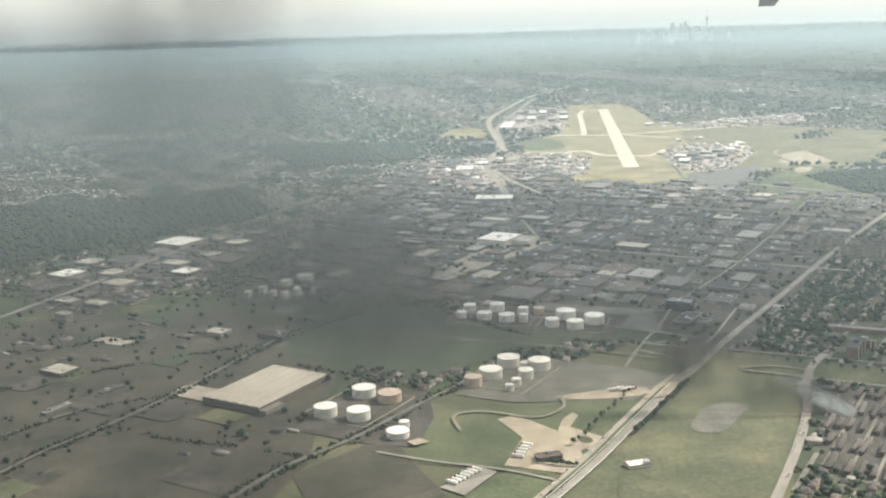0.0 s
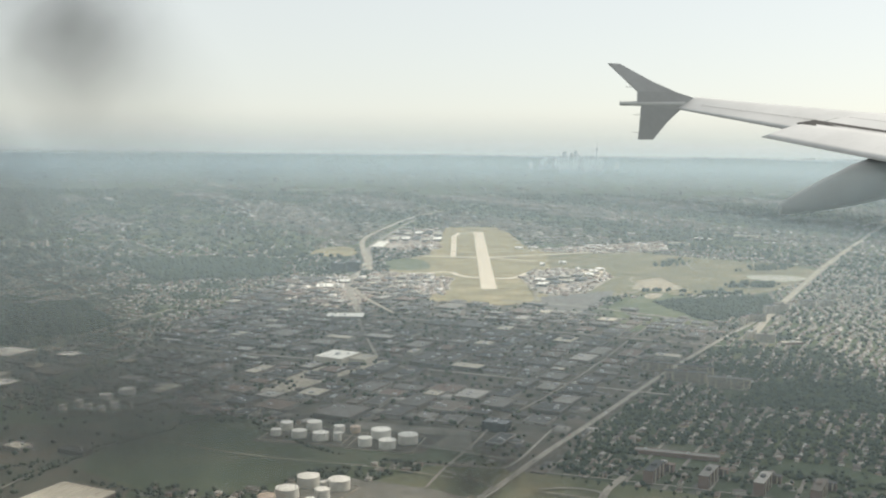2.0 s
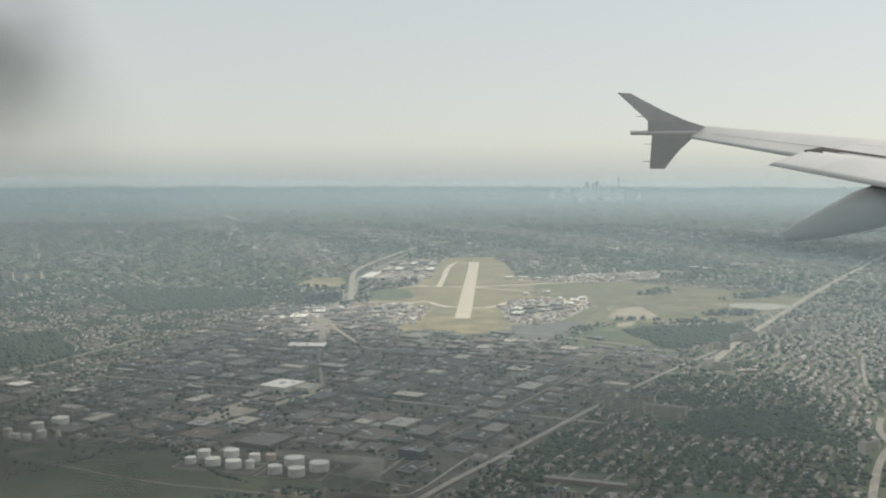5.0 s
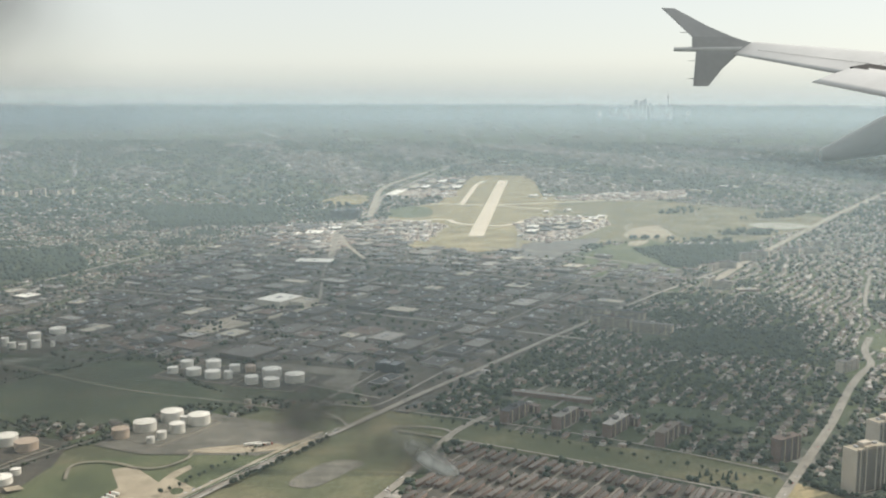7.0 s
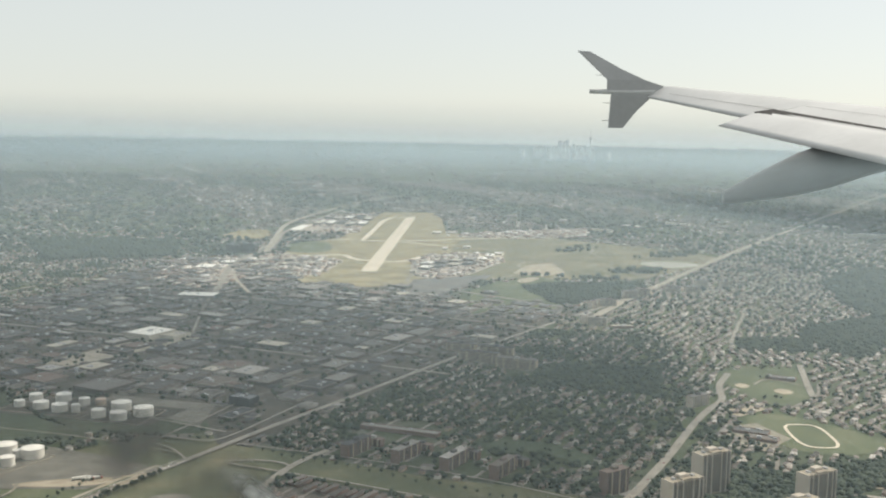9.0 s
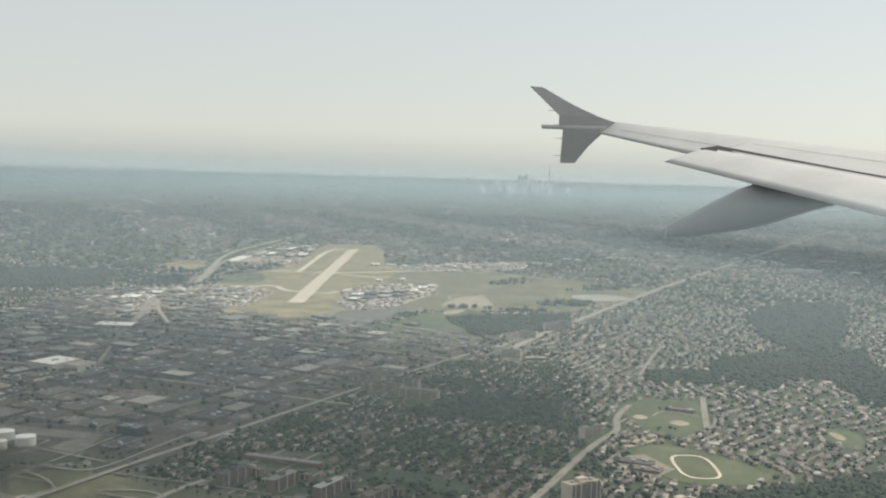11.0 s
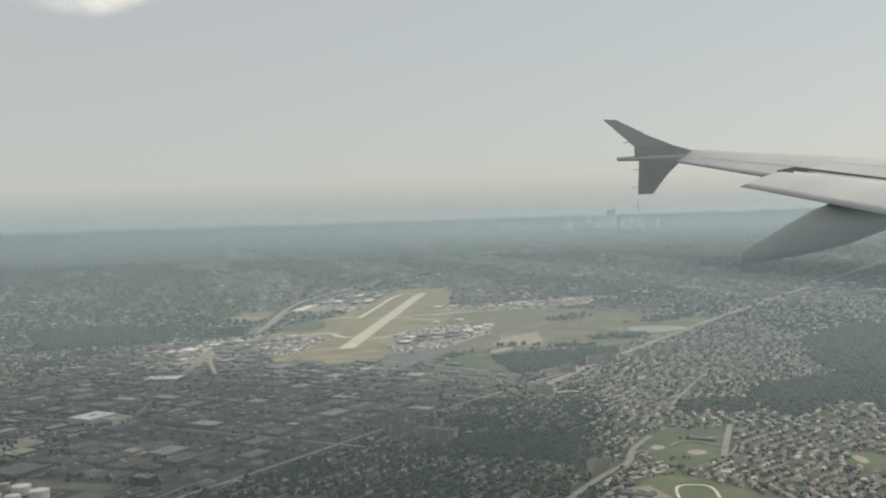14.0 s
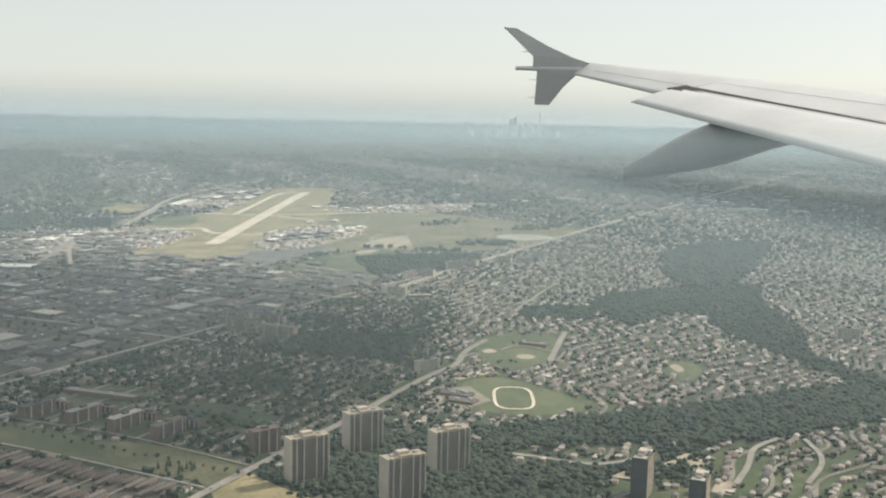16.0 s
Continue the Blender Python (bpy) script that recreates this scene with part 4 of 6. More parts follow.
def striped_warehouse():
    ob = thing("warehouse", pose(-41.8, 146, 0.05, 0, 0, -25), "huge warehouse with a pale striped sawtooth roof", "warehouse", "factories and warehouses")
    PLACES.append((-41.8, 146, 9.5))
    w, d, h = 10.4, 15.6, 0.9
    part("wall", box(-w / 2, w / 2, -d / 2, d / 2, 0, h), "shedwall_one", ob)
    for k in range(6):
        x0 = -w / 2 + w * k / 6
        bm = bmesh.new()
        a = [bm.verts.new(p) for p in ((x0 + 0.05, -d / 2, h), (x0 + w / 6 - 0.05, -d / 2, h), (x0 + w / 6 - 0.2, -d / 2, h + 0.22), (x0 + 0.2, -d / 2, h + 0.14))]
        bm.faces.new(a)
        ext = bmesh.ops.extrude_face_region(bm, geom=list(bm.faces))
        bmesh.ops.translate(bm, vec=(0, d, 0), verts=[g for g in ext["geom"] if isinstance(g, bmesh.types.BMVert)])
        bmesh.ops.recalc_face_normals(bm, faces=bm.faces)
        part("roof_bay", bm, "brightroof", ob, "pale metal roof bay")
    part("office", box(w / 2, w / 2 + 1.2, -d / 2, -d / 2 + 4, 0, 0.6), "shedwall_one", ob)


striped_warehouse()
WHITE_SHEDS = ((-12.3, 249.5, 7.5, 9, 1.4, -25), (-16.6, 310, 11, 7, 0.7, 0), (-6.5, 249, 5, 6, 1.0, -25), (-30, 372, 6, 9, 0.7, 0), (-25, 385, 5, 7, 0.7, 0), (21, 298, 8, 9, 0.6, -25), (12, 301, 8, 9, 0.6, -25), (3, 283, 5, 6, 0.6, -25))
for k, (x, y, w, d, h, a) in enumerate(WHITE_SHEDS):
    shed(x, y, w, d, h, a, "large flat building with a bright white roof", "whiteroof" if k in (0, 1, 3, 4) else "brightroof" if k == 2 else "shedroof_one", "brightroof" if k in (0, 2) else "shedwall_one", 3, seed=k)
shed(23, 190.5, 4.6, 3, 1.6, -25, "tall black glass-clad office block", "darkglass", "darkglass", 2, seed=50)
for k, (x, y) in enumerate(((256, 584), (255, 542), (264, 544), (296, 606), (284, 537), (174, 584), (146, 564), (128, 538))):
    shed(x, y, 3.5, 9 + 2 * (k % 3), 1.2, 62, "long pale warehouse far off in the suburbs", ("whiteroof", "brightroof")[k % 2], "brightroof", 2, "far warehouses", 300 + k)
shed(-30, 416, 5, 5, 3.4, -5, "tall dark office block beside the airport", "darkglass", "darkglass", 2, seed=51)
shed(-24, 418, 5, 5, 3.8, -5, "tall dark office block beside the airport", "darkglass", "darkglass", 2, seed=52)
shed(-0.6, 122.8, 3.2, 1.4, 0.5, 20, "low brown depot building in a paved yard", "shedroof_one", "redbrick", 1, seed=53)
shed(10, 121, 2.8, 1.6, 0.4, 20, "low white-roofed shop by the main road", "whiteroof", "housewall_one", 2, seed=54)
shed(112.5, 181, 6, 2.6, 0.5, -25, "low flat-roofed school building", "shedroof_one", "redbrick", 4, seed=55)
shed(113.5, 176.8, 5, 2.6, 0.5, -25, "low flat-roofed school building", "shedroof_one", "redbrick", 3, seed=56)
shed(129, 222, 6, 2.4, 0.55, -24, "low dark school building in a park", "shedroof_one", "redbrick", 3, seed=57)
for k in range(10):
    shed(-15 + 5.4 * (k % 5), 545 + 32 * (k // 5) + 4 * (k % 3), 4.2, 16, 1.0, -2, "pale aircraft hangar beside the runway", ("brightroof", "whiteroof", "shedroof_one")[k % 3], "shedwall_one", 2, "hangars", 70 + k)
for k in range(12):
    shed(-19 + 5 * (k % 6), 374 + 14 * (k // 6) + 3 * (k % 2) + 4 * (k % 6) / 2, 3.6, 5.5, 0.8, -10, "low pale service building by the airfield", ("shedroof_one", "brightroof")[k % 2], "shedwall_one", 2, "airfield buildings", 90 + k)
for k in range(8):
    shed(47 + 5.2 * (k % 4), 383 + 12 * (k // 4) + 5 * (k % 4), 4, 7, 0.8, -14, "low service building by the airfield", ("whiteroof", "shedroof_one", "brightroof", "shedroof_one")[k % 4], "shedwall_one", 2, "airfield buildings", 110 + k)


for k, (x, y, w, d) in enumerate(((67.5, 413, 3.4, 7), (70.5, 424, 3.6, 8), (52, 445, 2.2, 6), (61, 452, 3, 5), (46, 511, 4, 6), (53, 512, 5, 4), (-20.6, 518, 5.5, 26), (43, 371, 2, 3), (74, 431, 3, 6))):
    shed(x, y, w, d, 0.7, -4, "low white-roofed airport building on pale ground", "whiteroof", "brightroof", 1, "airfield buildings", 400 + k)
shed(52.6, 175.7, 14, 1.8, 0.6, -18, "long low building with a grey-brown roof", "shedroof_one", "redbrick", 2, seed=420)
shed(103, 276.5, 6, 2.4, 0.6, 12, "pale-roofed school building beside a lawn", "brightroof", "redbrick", 2, seed=421)


LEFT_SHEDS = ((-77, 154, 5, 4, 0.7, 1), (-58, 175, 4, 3, 0.6, 1), (-47.5, 172.5, 5.5, 2, 0.7, 2), (-90, 184, 3, 2, 1.3, 1), (-91, 251, 9, 9, 0.8, 0), (-105, 218, 6, 6, 0.8, 0), (-95, 219, 5, 5, 0.7, 1), (-76, 250, 5, 5, 0.7, 0),
              (-84, 228, 6, 4, 0.7, 1), (-88, 194, 5, 3, 0.6, 1), (-90, 210, 6, 5, 0.7, 1), (-79, 220, 5, 5, 0.7, 0), (-70, 138, 1.2, 5, 0.3, 2), (-65.5, 146, 1.0, 4, 0.3, 2))
for k, (x, y, w, d, h, tint) in enumerate(LEFT_SHEDS):
    shed(x, y, w, d, h, -25, ("large pale-roofed warehouse among trees", "low pale industrial building", "long low grey shed beside a field")[tint], ("whiteroof", "brightroof", "shedroof_one")[tint], "shedwall_one", 2, seed=200 + k)


def bund(x0, x1, y0, y1, turn, cx, cy):
    """A low concrete wall round a group of tanks."""
    ob = thing("bund_wall", pose(cx, cy, 0.05, 0, 0, turn), "low pale concrete bund wall round oil tanks", "wall", "bund walls")
    for a in ((x0, x1, y0 - 0.06, y0 + 0.06), (x0, x1, y1 - 0.06, y1 + 0.06), (x0 - 0.06, x0 + 0.06, y0, y1), (x1 - 0.06, x1 + 0.06, y0, y1)):
        part("wall", box(*a, 0, 0.16), "yardlight", ob)


bund(-5.2, 4.6, -6.2, 7.2, -25, -6.0, 152.6)
bund(-5.4, 5.2, -6.4, 6.4, -25, -27.0, 140.0)
bund(-7.5, 7.5, -5.2, 5.2, -12, -10.4, 185.6)
bund(-5.8, 5.8, -5.0, 5.0, -12, 3.6, 181.0)


def apartment_tower(x, y, turn, w=5.4, d=1.9, h=6.4, label="tall concrete apartment tower with pale vertical fins", dark=False):
    PLACES.append((x, y, w / 2 + 0.3))
    ob = thing("apartment_tower", pose(x, y, 0.05, 0, 0, turn), label, "apartment building", "apartment towers")
    wall = "darkglass" if dark else "balcony"
    walls = []
    for s in (-1, 0, 1):
        shift = 0.18 * (1 - abs(s)) if not dark else 0
        walls.append(part("wall", box(s * w / 3 - w / 6, s * w / 3 + w / 6, -d / 2 - shift, d / 2 - shift, 0, h + (0.25 if s == 0 else 0)), wall, ob))
    fins = (-0.5, -0.36, -0.17, 0.17, 0.36, 0.5) if not dark else (-0.5, 0.5)
    for k in fins:
        part("fin", box(k * w - 0.09, k * w + 0.09, -d / 2 - 0.28, d / 2 + 0.12, 0, h + 0.1, bevel=0.02), "towerwall" if not dark else "darkglass", ob, "concrete fin")
    storeys = int(h / 0.29)
    for k in range(storeys):
        z = 0.3 + k * (h - 0.4) / storeys
        for a, b in ((-0.49, -0.37), (-0.35, -0.18), (-0.16, 0.16), (0.18, 0.35), (0.37, 0.49)):
            box(a * w, b * w, -d / 2 - 0.26, -d / 2 - 0.02, z, z + 0.05, bm := bmesh.new())
            part("balcony", bm, "balcony", walls[1])
        part("window_row", box(-0.47 * w, 0.47 * w, -d / 2 - 0.206, -d / 2 - 0.19, z + 0.07, z + 0.2), "glass", walls[1], "row of windows")
    part("roof", box(-w / 2, w / 2, -d / 2, d / 2, h + 0.0, h + 0.06), "dirt" if not dark else "brightroof", ob, "gravel roof")
    part("penthouse", box(-0.9, 0.7, -0.5, 0.5, h + 0.06, h + 0.65, bevel=0.05), "towerwall", ob)
    for px in (-0.3, 0.32):
        part("roof_unit", box(px * w - 0.2, px * w + 0.2, -0.3, 0.3, h + 0.06, h + 0.3), "steel", ob)
    return ob


apartment_tower(92.5, 138.0, 33, h=5.9)
apartment_tower(98.9, 150.2, 33, h=5.9)
apartment_tower(105.6, 131.0, 33, h=5.9)
apartment_tower(111.4, 142.6, 33, h=5.9)
apartment_tower(136.6, 134.6, 68, 4.6, 1.7, 5.6, "slender dark apartment tower with a white roof", True)
apartment_tower(143.4, 131.6, 68, 4.4, 1.7, 3.9, "dark apartment tower with a white roof", True)


def apartment_slab(x, y, turn, w, d, h, mat="redbrick", label="brown brick apartment slab"):
    PLACES.append((x, y, max(w, d) / 2))
    ob = thing("apartment_block", pose(x, y, 0.05, 0, 0, turn), label, "apartment building", "apartment slabs")
    body = part("wall", box(-w / 2, w / 2, -d / 2, d / 2, 0, h), mat, ob)
    n = max(3, int(h / 0.3))
    for k in range(n):
        z = 0.16 + k * (h - 0.15) / n
        for s in (-1, 1):
            part("window_row", box(-w * 0.46, w * 0.46, s * (d / 2 + 0.01) - 0.012, s * (d / 2 + 0.01) + 0.012, z, z + 0.12), "glass", body, "row of windows")
    for k in (-0.3, 0.05, 0.35):
        part("balcony_stack", box(k * w - 0.12, k * w + 0.12, -d / 2 - 0.14, -d / 2, 0.1, h, bevel=0.02), "balcony", ob)
    part("roof", box(-w / 2 - 0.04, w / 2 + 0.04, -d / 2 - 0.04, d / 2 + 0.04, h, h + 0.07), "shedroof_one", ob)
    part("penthouse", box(-0.5, 0.5, -0.35, 0.35, h + 0.07, h + 0.45, bevel=0.03), "shedroof_one", ob)


for x, y in ((46.5, 163.5), (54.5, 161.4), (62, 158.4), (69.4, 155.2)):
    apartment_slab(x, y, 62, 6.2, 1.5, 2.1)
    apartment_slab(x + 2.4, y + 4.4, -28, 3.4, 1.2, 1.2)
apartment_slab(85.0, 148.6, 40, 4.4, 1.6, 3.4, "redbrick", "tall brown brick apartment block beside the road")
for x, y, w, h in ((66, 232, 9, 2.2), (74, 226, 9, 2.2), (62, 243, 7, 1.8), (70, 240, 8, 1.8)):
    apartment_slab(x, y, -18, w, 1.6, h, "balcony", "long grey-brown apartment slab")
for x, y, h, a in ((112, 325, 2.6, 20), (117, 331, 2.4, -30), (104, 311, 2.2, -25), (99, 307, 2.2, 60), (94.5, 283, 2.4, 60), (97, 279, 2.2, -10), (128, 340, 2.2, -25), (139, 352, 2.6, 30), (147, 352, 2.4, 30), (134, 341, 2.0, 10), (107, 199, 2.0, 40), (200, 236, 2.4, -10)):
    apartment_slab(x, y, a, 5.0, 1.5, h, "towerwall", "pale concrete apartment block")
for k in range(8):
    apartment_slab(-215 + 5.5 * k, 474 + 3 * k, -15 + 12 * (k % 3), 5, 2, 2.6 + 0.6 * (k % 3), "towerwall", "far pale apartment block among trees")

# ---- factories ----
cells = []


def plots(u0, u1, v0, v1):
    """Split a stretch of yards into plots, each with a building of its own size."""
    if (u1 - u0 > 11 or v1 - v0 > 9) and not (u1 - u0 < 14 and v1 - v0 < 12 and rng.random() < 0.25):
        cut = rng.uniform(0.35, 0.65)
        if u1 - u0 > (v1 - v0) * 1.1:
            m = u0 + (u1 - u0) * cut
            plots(u0, m, v0, v1), plots(m, u1, v0, v1)
        else:
            m = v0 + (v1 - v0) * cut
            plots(u0, u1, v0, m), plots(u0, u1, m, v1)
        return
    x, y = to_xy((u0 + u1) / 2 + rng.uniform(-0.4, 0.4), (v0 + v1) / 2 + rng.uniform(-0.4, 0.4))
    cells.append((x, y, (u1 - u0) * rng.uniform(0.45, 0.86), (v1 - v0) * rng.uniform(0.45, 0.86), rng.uniform(0.4, 0.85), rng.random()))


plots(66, 500, -246, 190)
cx, cy, cw, cd, ch, cr = np.array(cells).T
works = (cr > 0.12) & (inside(YARDS, cx, cy) | inside(LEFT_YARDS, cx, cy)) & in_view(cx, cy) & ~near_road(cx, cy, 2.0) & ~kept_clear(cx, cy, 3.0) & ~in_any([TANK_YARD_NORTH, FIELD_BIG, NORTH_YARD, AIR_LOT, AIRFIELD], cx, cy)
keep = np.flatnonzero(works)
for k in keep[np.argsort(cy[keep])][:300]:
    shed(cx[k], cy[k], cd[k], cw[k], ch[k], -25 + (6 if k % 7 == 0 else 0), *(("long flat-roofed industrial building with a pale roof", "brightroof") if k % 11 == 0 else ("long flat-roofed industrial building", "shedroof_one")), units=2, seed=int(k))
M["airroof"] = varied("airport_roofs", (0.2, 0.16, 0.14), (0.4, 0.36, 0.32), (0.14, 0.13, 0.125), (0.3, 0.22, 0.18), (0.55, 0.51, 0.46), (0.24, 0.19, 0.165), (0.72, 0.7, 0.66))
# clusters of low buildings round the airport
def cluster(poly, n, small, large):
    p = np.array(poly)
    x, y = rng.uniform(p[:, 0].min(), p[:, 0].max(), n), rng.uniform(p[:, 1].min(), p[:, 1].max(), n)
    ok = inside(poly, x, y) & ~near_road(x, y, 0.8) & ~kept_clear(x, y, 0.3)
    x, y = x[ok], y[ok]
    return x, y, rng.uniform(small, large, len(x)), rng.uniform(small, large * 1.8, len(x))


for poly, n, small, large in ((APRON_TOWN, 420, 0.6, 2.0), (SERVICE_TOWN, 380, 0.6, 2.0), (HANGAR_TOWN, 420, 0.7, 2.6), (WEST_TOWN, 480, 0.6, 2.2), (NORTH_STRIP, 460, 0.8, 2.8)):
    x, y, w, d = cluster(poly, n, small, large)
    v, wall, top = boxes_arrays(x, y, w, d, rng.uniform(0.3, 0.9, len(x)), np.full(len(x), -GRID) + rng.choice([0, 0.3], len(x)))
    tagged(new("airport_sheds", mesh_data("airport_sheds", v, [wall, top], ["housewall", "airroof"], [0, 1])), "many low pale and brown sheds beside the airfield", "sheds", kind="stuff")
# smaller sheds that fill the yards
lx, ly = rng.uniform(-118, -34, 150), rng.uniform(112, 188, 150)
ok = inside(LEFT_LAND, lx, ly) & ~near_road(lx, ly, 0.9) & ~in_any([FIELD_BIG, TANK_YARD_SOUTH], lx, ly) & ~kept_clear(lx, ly, 1.0) & (np.sin(lx / 7) + np.cos(ly / 9) > 0.1)
lx, ly = lx[ok], ly[ok]
v, wall, top = boxes_arrays(lx, ly, rng.uniform(0.6, 2.4, len(lx)), rng.uniform(0.6, 2.6, len(lx)), rng.uniform(0.2, 0.5, len(lx)), np.full(len(lx), -GRID))
tagged(new("farm_sheds", mesh_data("farm_sheds", v, [wall, top], ["shedwall", "shedroof"], [0, 1])), "low grey and brown sheds on rough land", "sheds", kind="stuff")
n = 2600
sx, sy = rng.uniform(-115, 110, n), rng.uniform(165, 400, n)
ok = (inside(YARDS, sx, sy) | inside(LEFT_YARDS, sx, sy)) & ~near_road(sx, sy, 0.9) & ~in_any([TANK_YARD_NORTH, FIELD_BIG, NORTH_YARD, AIR_LOT, AIRFIELD], sx, sy)
sx, sy = sx[ok], sy[ok]
v, wall, top = boxes_arrays(sx, sy, rng.uniform(0.8, 3.0, len(sx)), rng.uniform(0.8, 3.4, len(sx)), rng.uniform(0.25, 0.6, len(sx)), np.full(len(sx), -GRID))
tagged(new("small_sheds", mesh_data("small_sheds", v, [wall, top], ["shedwall", "shedroof"], [0, 1])), "many small grey sheds and trailers in factory yards", "sheds", kind="stuff")

# ---- houses ----
def lots(pitch, gap, cross, y0, y1):
    us = np.arange(40, 1100, gap)
    vs = np.arange(-700, 560, pitch)
    u, v = np.meshgrid(us, vs, indexing="ij")
    u, v = u.ravel(), v.ravel()
    u, v = np.concatenate([u, u]), np.concatenate([v + pitch * 0.25, v - pitch * 0.25])
    ok = (u % cross) > gap * 1.1
    u, v = u[ok], v[ok]
    x, y = to_xy(u + rng.uniform(-0.4, 0.4, len(u)), v + rng.uniform(-0.3, 0.3, len(u)) + 0.7 * np.sin(u / 17 + v / 29))
    x, y = bent(x, y)
    ok = in_view(x, y) & (y > y0) & (y <= y1)
    x, y = x[ok], y[ok]
    ok = ~in_any(OPEN + WOODS + [YARDS, LEFT_YARDS], x, y) & ~near_road(x, y, 0.7) & ~kept_clear(x, y, 0.8)
    return x[ok], y[ok]


def wooded(x, y):
    """How much of the far suburbs lies under trees, 0 to 1."""
    g = 0.5 + 0.25 * np.sin(x / 37 + 1.3) * np.cos(y / 61) + 0.25 * np.sin(x / 19 + y / 43)
    return np.clip(g + np.where(x < -60 - (y - 200) * 0.12, 0.25, 0.0), 0, 1)


hx, hy = lots(6.2, 1.22, 22, 98, 540)
ok = rng.random(len(hx)) > np.clip((hy - 390) / 150, 0, 1)
hx, hy = hx[ok], hy[ok]
rough_left = (hx < -30) & (hy < 200)
ok = ~rough_left & (rng.random(len(hx)) > np.where(hx < -40, 0.45, 0.06))
hx, hy = hx[ok], hy[ok]
fx, fy = lots(9, 2.2, 48, 400, 960)
ok = (rng.random(len(fx)) > np.clip((wooded(fx, fy) - 0.35) * 3.2, 0.04, 0.95)) & (rng.random(len(fx)) < (fy - 380) / 140)
fx, fy = fx[ok], fy[ok]


def house(x, y, w, d, h, rise, turn, seed):
    ob = thing("house", pose(x, y, 0.02, 0, 0, math.degrees(turn)), "small suburban house with a hipped shingle roof", "house", "suburban houses")
    c = np.array([0.0])
    v, wall, roof, ends = houses_arrays(c, c, c + w, c + d, c + h, c + rise, c)
    wm = mesh_data("wall", v[:8], [wall], ["housewall_one"])
    rm = mesh_data("roof", v[8:], [roof - 8, ends - 8], ["houseroof_one"])
    for nm, me in (("wall", wm), ("roof", rm)):
        o = new(nm, me)
        o.parent = ob
    part("chimney", box(w * 0.2, w * 0.2 + 0.1, 0.1, 0.2, h, h + rise + 0.08), "redbrick", ob)
    part("door", box(-0.06, 0.06, -d / 2 - 0.015, -d / 2 + 0.01, 0, 0.22), "glass", ob)


old = (hx < 106) & (np.sin(hx / 6.3 + hy / 9.1) * np.cos(hy / 7.7 - hx / 13) > 0.32)     # gaps: yards, lawns and clumps of trees
gap_x, gap_y = np.repeat(hx[old], 3), np.repeat(hy[old], 3)
hx, hy = hx[~old], hy[~old]
big = np.where(rng.random(len(hx)) > 0.95, rng.uniform(1.5, 2.4, len(hx)), 1.0)
hw, hd = rng.uniform(0.66, 1.08, len(hx)) * big, rng.uniform(0.6, 0.94, len(hx)) * np.sqrt(big)
hh, hr = rng.uniform(0.4, 0.62, len(hx)), rng.uniform(0.2, 0.34, len(hx))
ht = -GRID + rng.choice([0, math.pi / 2], len(hx)) + rng.normal(0, 0.12, len(hx))
order = np.argsort(np.hypot(hx - 80, hy))
single = order[:300]
for k in single:
    house(hx[k], hy[k], hw[k], hd[k], hh[k], hr[k], ht[k], int(k))
# west of x = 106 the roofs take the palette with painted-in shade
for name, pick, tops, label in (("old_houses", hx < 106, "shadedroof", "thousands of small houses under trees, hipped roofs darkened to paint cloud shade"), ("suburban_houses", hx >= 106, "houseroof", "thousands of small suburban houses with pale hipped roofs")):
    rest = order[300:][pick[order[300:]]]
    v, wall, roof, ends = houses_arrays(hx[rest], hy[rest], hw[rest], hd[rest], hh[rest], hr[rest], ht[rest])
    tagged(new(name, mesh_data(name, v, [wall, roof, ends], ["housewall", tops], [0, 1, 1])), label, "houses", kind="stuff")


# rows of terraced houses below the mown corridor
def terrace(x, y, length, depth, turn):
    ob = thing("terrace", pose(x, y, 0.16, 0, 0, turn), "long row of brown-roofed terraced houses", "terraced houses", "rows of terraces")
    c = np.array([0.0])
    v, wall, roof, ends = houses_arrays(c, c, c + length, c + depth, c + 0.5, c + 0.26, c)
    for nm, me in (("wall", mesh_data("wall", v[:8], [wall], ["redbrick"])), ("roof", mesh_data("roof", v[8:], [roof - 8, ends - 8], ["terraceroof"]))):
        new(nm, me).parent = ob
    for k in range(int(length / 0.8)):
        part("chimney", box(-length / 2 + 0.4 + 0.8 * k, -length / 2 + 0.5 + 0.8 * k, 0.08, 0.2, 0.5, 0.84), "redbrick", ob)


row_rng = random.Random(5)
for i in range(11):
    for j in range(8, 44):
        u, w = 98 + 6.6 * i, -40 + 1.5 * j
        x, y = to_xy(np.array([u]), np.array([w]))
        if inside(TERRACES, x, y)[0] and not near_road(x, y, 0.8)[0]:
            terrace(float(x[0]) + row_rng.uniform(-0.3, 0.3), float(y[0]) + row_rng.uniform(-0.8, 0.8), row_rng.uniform(2.4, 4.8), row_rng.uniform(0.6, 0.78), 65 + row_rng.uniform(-4, 4))
lanes = []
for j in range(4, 23):
    u = np.linspace(86, 160, 70)
    x, y = to_xy(u, np.full(70, -40.75 + 3 * j))
    keep = np.flatnonzero(inside(TERRACES, x, y))
    if len(keep) > 3:
        lanes.append((list(zip(x[keep], y[keep])), 0.4))
v, q = strip_mesh(lanes, 0.2)
tagged(new("lanes", mesh_data("lanes", v, [q], ["sidestreet"])), "narrow grey lanes between rows of terraces", "road", kind="structure")
nf = len(fx)
v, wall, roof, ends = houses_arrays(fx, fy, rng.uniform(0.8, 1.9, nf), rng.uniform(0.7, 1.4, nf), rng.uniform(0.4, 0.7, nf), rng.uniform(0.2, 0.4, nf), np.full(nf, -GRID))
